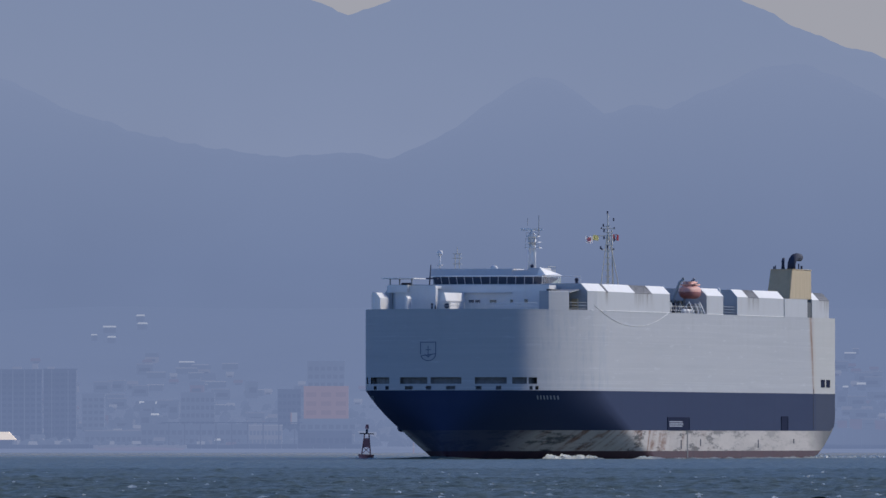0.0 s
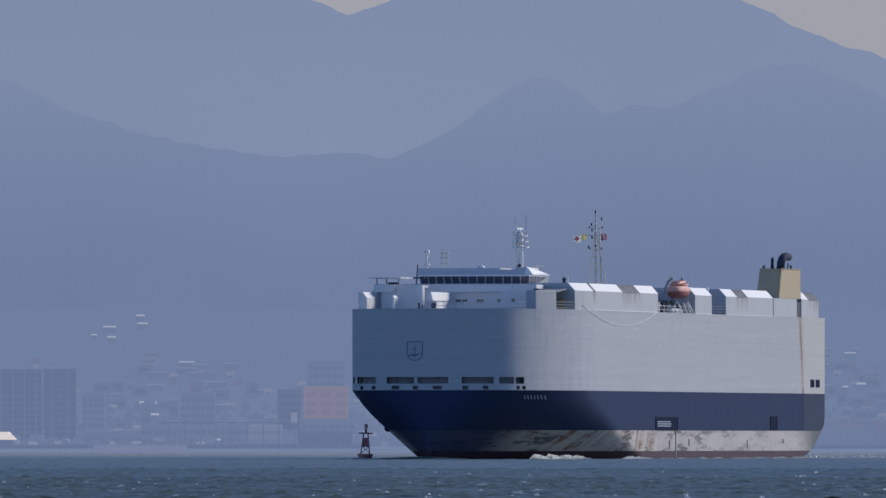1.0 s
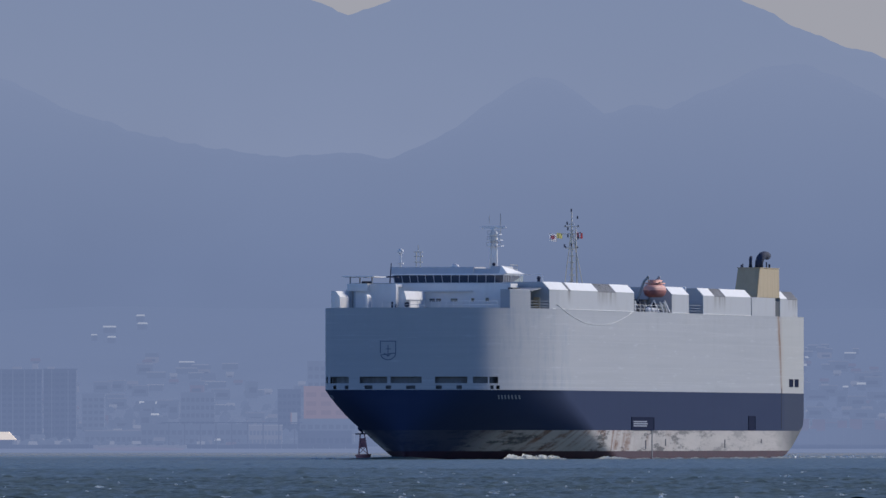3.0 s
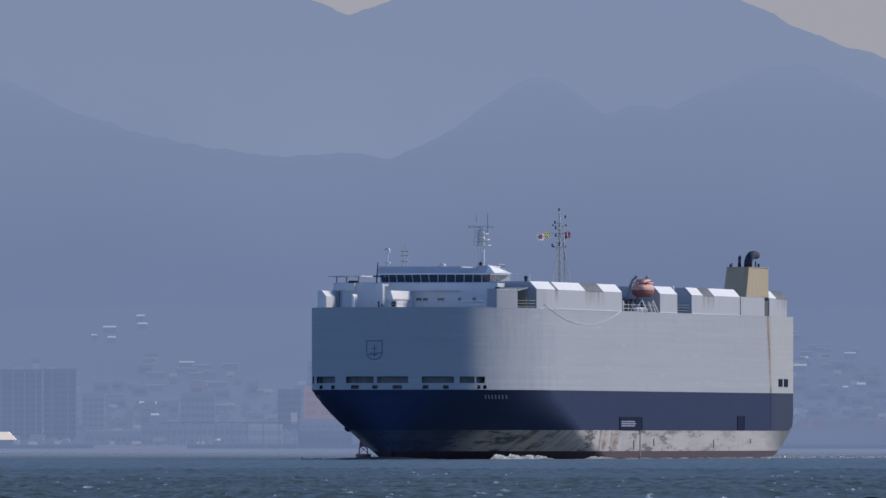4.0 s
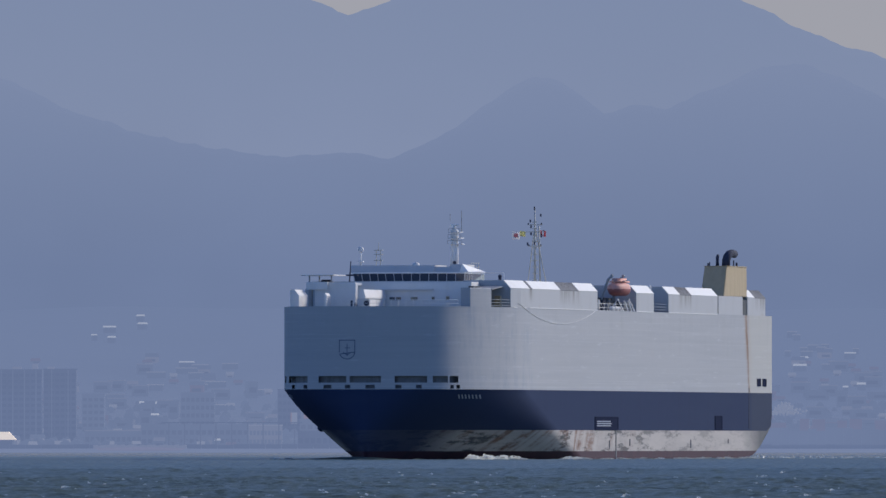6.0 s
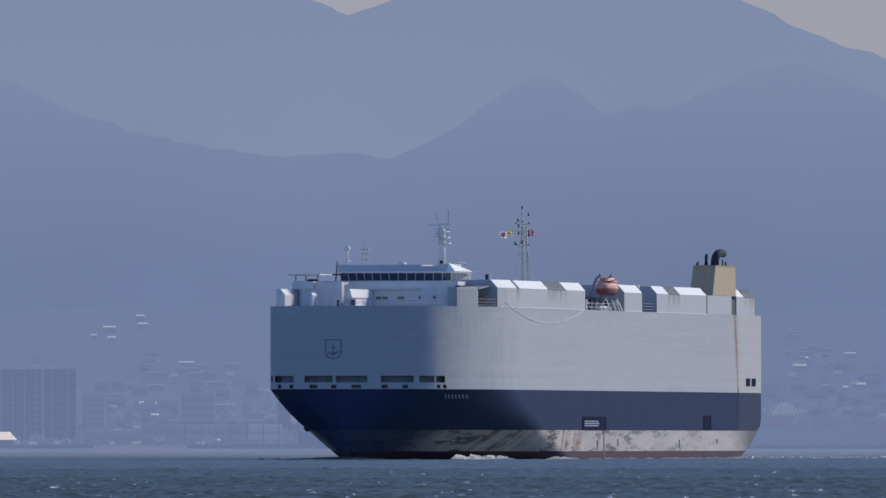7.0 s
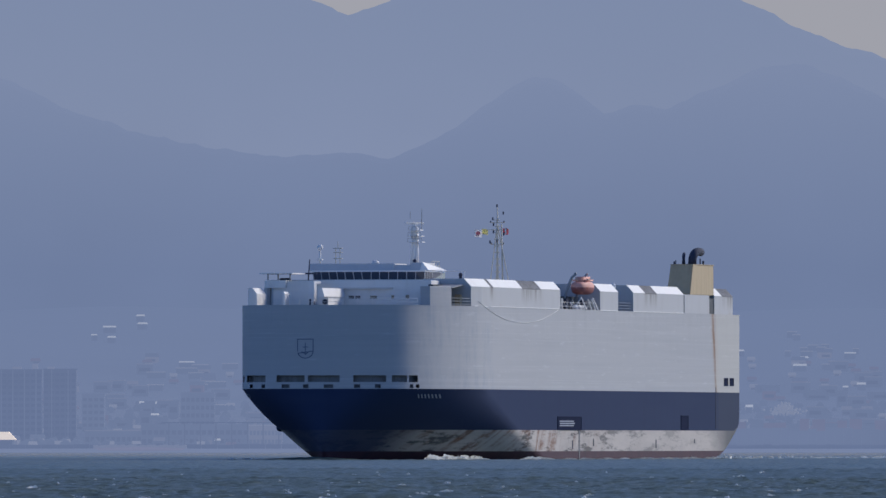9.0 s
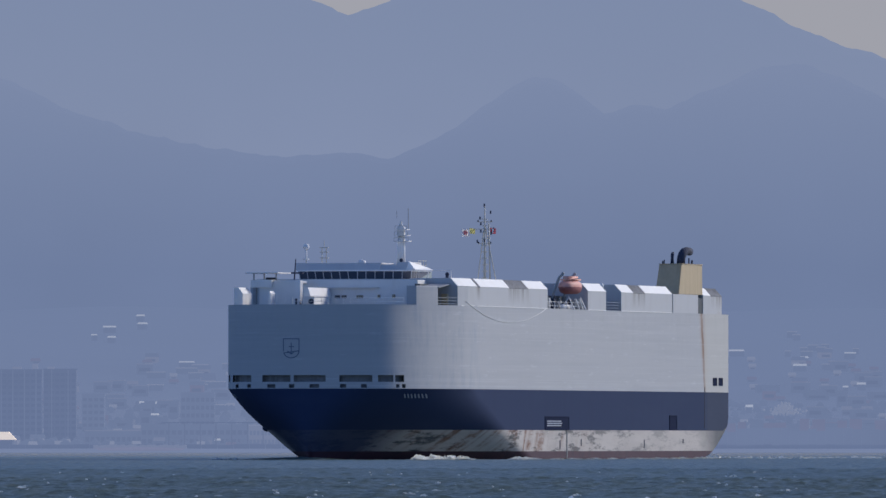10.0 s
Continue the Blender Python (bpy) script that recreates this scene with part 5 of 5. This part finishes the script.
def lifeboat(ship):
    u, v, z = -6.6, 14.85, 23.85
    bm = bmesh.new()
    n, m = 18, 14
    rings = []
    for i in range(n + 1):
        x = -1 + 2 * i / n
        w = math.sqrt(max(0.0, 1 - abs(x) ** 2.2))
        ring = []
        for k in range(m):
            a = math.tau * k / m
            yy, zz = math.cos(a), math.sin(a)
            zz = zz * (0.95 if zz > 0 else 1.05)
            ring.append(bm.verts.new((u + 3.7 * x, v + 1.4 * max(w, 0.06) * math.copysign(abs(yy) ** 0.45, yy), z + 0.95 * max(w, 0.06) ** 0.7 * math.copysign(abs(zz) ** (0.8 if zz > 0 else 1.15), zz))))
        rings.append(ring)
        if i:
            for k in range(m):
                # lower half takes the shade colour
                bm.faces.new((rings[-2][k], rings[-2][(k + 1) % m], ring[(k + 1) % m], ring[k])).material_index = 1 if k >= m // 2 else 0
    bm.faces.new(rings[0]), bm.faces.new(rings[-1])
    boat = part("lifeboat", bm, [M_ORANGE, M_BOATSHADE], ship, "enclosed pale orange lifeboat in its davits", smooth=True)
    bm = bmesh.new()
    box(bm, u - 2.6, u + 2.2, v - 1.0, v + 1.0, z + 0.5, z + 1.5, 0.4)
    part("canopy", bm, M_ORANGE, boat, smooth=True)
    bm = bmesh.new()
    box(bm, u - 2.2, u + 2.2, v - 1.25, v + 1.25, z - 0.1, z + 0.02, 0.05)
    part("fender", bm, paint("dull red fender", (0.32, 0.07, 0.06), (0.2, 0.06, 0.05), 0.8), boat)
    for k, x in enumerate((-1.5, -0.8, 0.0)):
        bm = bmesh.new()
        box(bm, u + x - 0.15, u + x + 0.15, v - 0.82, v + 0.82, z + 1.0, z + 1.2)
        part("window", bm, M_GLASS, boat)
    for x in (-3.4, 3.5):
        bm = bmesh.new()
        tube(bm, [(u + x, v - 2.2, 20.6), (u + x, v - 1.5, 23.2), (u + x, v - 0.7, 25.2), (u + x, v - 0.2, 25.6)], 0.2, 6)
        ball(bm, (u + x, v - 0.2, 25.7), 0.24, seg=8)
        part("davit", bm, M_STEEL, ship, smooth=True)
        bm = bmesh.new()
        tube(bm, [(u + x, v - 0.6, 20.6), (u + x + 0.1, v + 0.7, 22.4), (u + x, v + 1.4, 20.7)], 0.12, 6)
        part("davit_brace", bm, M_WHITE, ship)
        bm = bmesh.new()
        tube(bm, [(u + x, v - 0.1, 25.3), (u + x * 0.8, v, z + 0.8)], 0.04, 4)
        part("fall_wire", bm, M_STEEL, ship)
    for k in range(6):
        bm = bmesh.new()
        w = -8 + 3.4 * k
        tube(bm, [(w, 15.6, 20.6), (w, 15.6, 21.75)], 0.04, 4)
        part("rail_post", bm, M_WHITE, ship)
    for zz in (21.15, 21.7):
        bm = bmesh.new()
        tube(bm, [(-11.8, 15.6, zz), (12.0, 15.6, zz)], 0.035, 4)
        part("guard_rail", bm, M_WHITE, ship)
    for k in range(7):
        bm = bmesh.new()
        w = 9.5 - 2.9 * k
        tube(bm, [(w, 15.2, 20.6), (w - 0.9, 14.2, 22.2 + 0.4 * (k % 2)), (w - 1.4, 13.2, 20.7)], 0.09, 5)
        part("cradle_frame", bm, M_STEEL if k % 3 else M_BLACK, ship)
    # boat falls winches, hoses and boxes crowded in the recess
    rr = random.Random(31)
    for k in range(9):
        bm = bmesh.new()
        w, vv = 10.8 - 2.4 * k, rr.uniform(13.4, 14.6)
        box(bm, w - rr.uniform(0.4, 0.9), w + rr.uniform(0.4, 0.9), vv - 0.35, vv + 0.35, 20.6, 20.6 + rr.uniform(0.6, 1.7), 0.08)
        part("deck_box", bm, (M_STEEL, M_DARK, M_BLACK)[k % 3], ship)
    for w in (-8.2, -10.4):
        bm = bmesh.new()
        tube(bm, [(w + 1.2, 15.5, 22.2), (w, 15.7, 20.75)], 0.17, 6)
        part("embarkation_strut", bm, M_COVER, ship)
    # cowl ventilator and rail in the next recess
    bm = bmesh.new()
    tube(bm, [(-26.5, 14.4, 20.6), (-26.5, 14.4, 23.2), (-26.2, 14.5, 23.9)], 0.38, 10, 0.42)
    part("ventilator", bm, M_BLACK, ship, "dark cowl ventilator with pale hood", smooth=True)
    bm = bmesh.new()
    ball(bm, (-26.2, 14.6, 24.15), 0.42, 0.8, 0.8, 1.2, 10)
    part("ventilator_hood", bm, M_COVER, ship, smooth=True)
    for zz in (21.1, 21.5, 21.9):
        bm = bmesh.new()
        tube(bm, [(-31.8, 15.8, zz), (-22.6, 15.8, zz)], 0.04, 4)
        part("guard_rail", bm, M_STEEL, ship)
    bm = bmesh.new()
    box(bm, 4, 11.8, 12.2, 13.6, 20.6, 21.9, 0.1)
    part("winch_box", bm, M_STEEL, ship)
    for k in range(3):
        bm = bmesh.new()
        ball(bm, (u + 1 + 2.2 * k, v + 0.3, 21.0), 0.55, 1.7, 0.8, 0.8, 10)
        part("raft_canister", bm, M_WHITE, ship, smooth=True)
    bm = bmesh.new()
    box(bm, 60.6, 62.2, 13.6, 14.4, 20.6, 22.3, 0.05)
    part("tan_locker", bm, M_TAN, ship)


ship = thing("car_carrier_ship", "large car carrier, pale grey over navy hull, under way", "ship")
hull(ship)
markings(ship)
side_openings(ship)
casings(ship)
funnel(ship)
accommodation(ship)
scanner = radar_mast(ship)
signal_mast(ship)
lifeboat(ship)


# ---- buoy ----
def channel_buoy():
    b = thing("channel_buoy", "red lattice lateral buoy floating in the bay", "buoy")
    bm = bmesh.new()
    bmesh.ops.create_cone(bm, cap_ends=True, segments=24, radius1=0.85, radius2=1.15, depth=0.9, matrix=pose(0, 0, 0.15))
    part("float_body", bm, M_BUOY, b, smooth=False)
    for k in range(4):
        a = math.pi / 4 + k * math.pi / 2
        bm = bmesh.new()
        tube(bm, [(0.9 * math.cos(a), 0.9 * math.sin(a), 0.55), (0.42 * math.cos(a), 0.42 * math.sin(a), 3.5)], 0.09, 6)
        part("leg", bm, M_BUOY, b)
        bm = bmesh.new()
        a2 = a + math.pi / 2
        for z, r, z2, r2 in ((0.7, 0.87, 1.7, 0.72), (1.7, 0.72, 2.7, 0.55)):
            tube(bm, [(r * math.cos(a), r * math.sin(a), z), (r2 * math.cos(a2), r2 * math.sin(a2), z2)], 0.05, 5)
        part("brace", bm, M_BUOY, b)
    bm = bmesh.new()
    box(bm, -0.45, 0.45, -0.45, 0.45, 1.6, 2.9, 0.05)
    part("radar_reflector", bm, M_BUOY, b)
    bm = bmesh.new()
    bmesh.ops.create_cone(bm, cap_ends=True, segments=20, radius1=1.05, radius2=1.05, depth=0.14, matrix=pose(0, 0, 3.55))
    part("gallery", bm, M_BLACK, b)
    bm = bmesh.new()
    tube(bm, [(0, 0, 3.6), (0, 0, 4.2)], 0.16, 8)
    part("lantern", bm, M_BLACK, b)
    bm = bmesh.new()
    bmesh.ops.create_cone(bm, cap_ends=True, segments=12, radius1=0.26, radius2=0.2, depth=0.6, matrix=pose(0, 0, 4.55))
    part("topmark", bm, M_BUOY, b)
    return b


buoy = channel_buoy()


# ---- motion ----
def ship_pose(t):
    th0 = radians(13.86)
    d = 7.405 * (t - 5)
    return pose(10.503 - math.sin(th0) * d, 2241.67 - math.cos(th0) * d, 0, 0, 0, -90 - 13.86 - 0.0345 * (t - 5))


def motions():
    walk(ship, [(t, ship_pose(t)) for t in (0, 2.5, 5, 7.5, 10)])
    walk(scanner, [(0.2 * k, pose(55.0, 6.2, 32.0, 0, 0, -138.5 * (0.2 * k - 4.8) - 76.1)) for k in range(51)])
    walk(buoy, [(k, pose(-10.95 - 0.12 * min(k, 3), 2262, 0.08 * math.sin(k * 2.1), 2 * math.sin(k * 1.7), 2.5 * math.sin(k * 1.3 + 1), 0)) for k in range(11)])
    for ob in (swell, hull_foam, wake):
        walk(ob, [(t, ship_pose(t)) for t in (0, 2.5, 5, 7.5, 10)])
    walk(caps_and_glints, [(t, pose(-0.55 * t, -1.0 * t, 0)) for t in (0, 5, 10)])
    walk(waves_a, [(t, pose(-0.55 * t, -1.0 * t, 0)) for t in (0, 5, 10)])
    walk(waves_b, [(t, pose(0.5 * t - 2, -0.7 * t, 0)) for t in (0, 5, 10)])


motions()
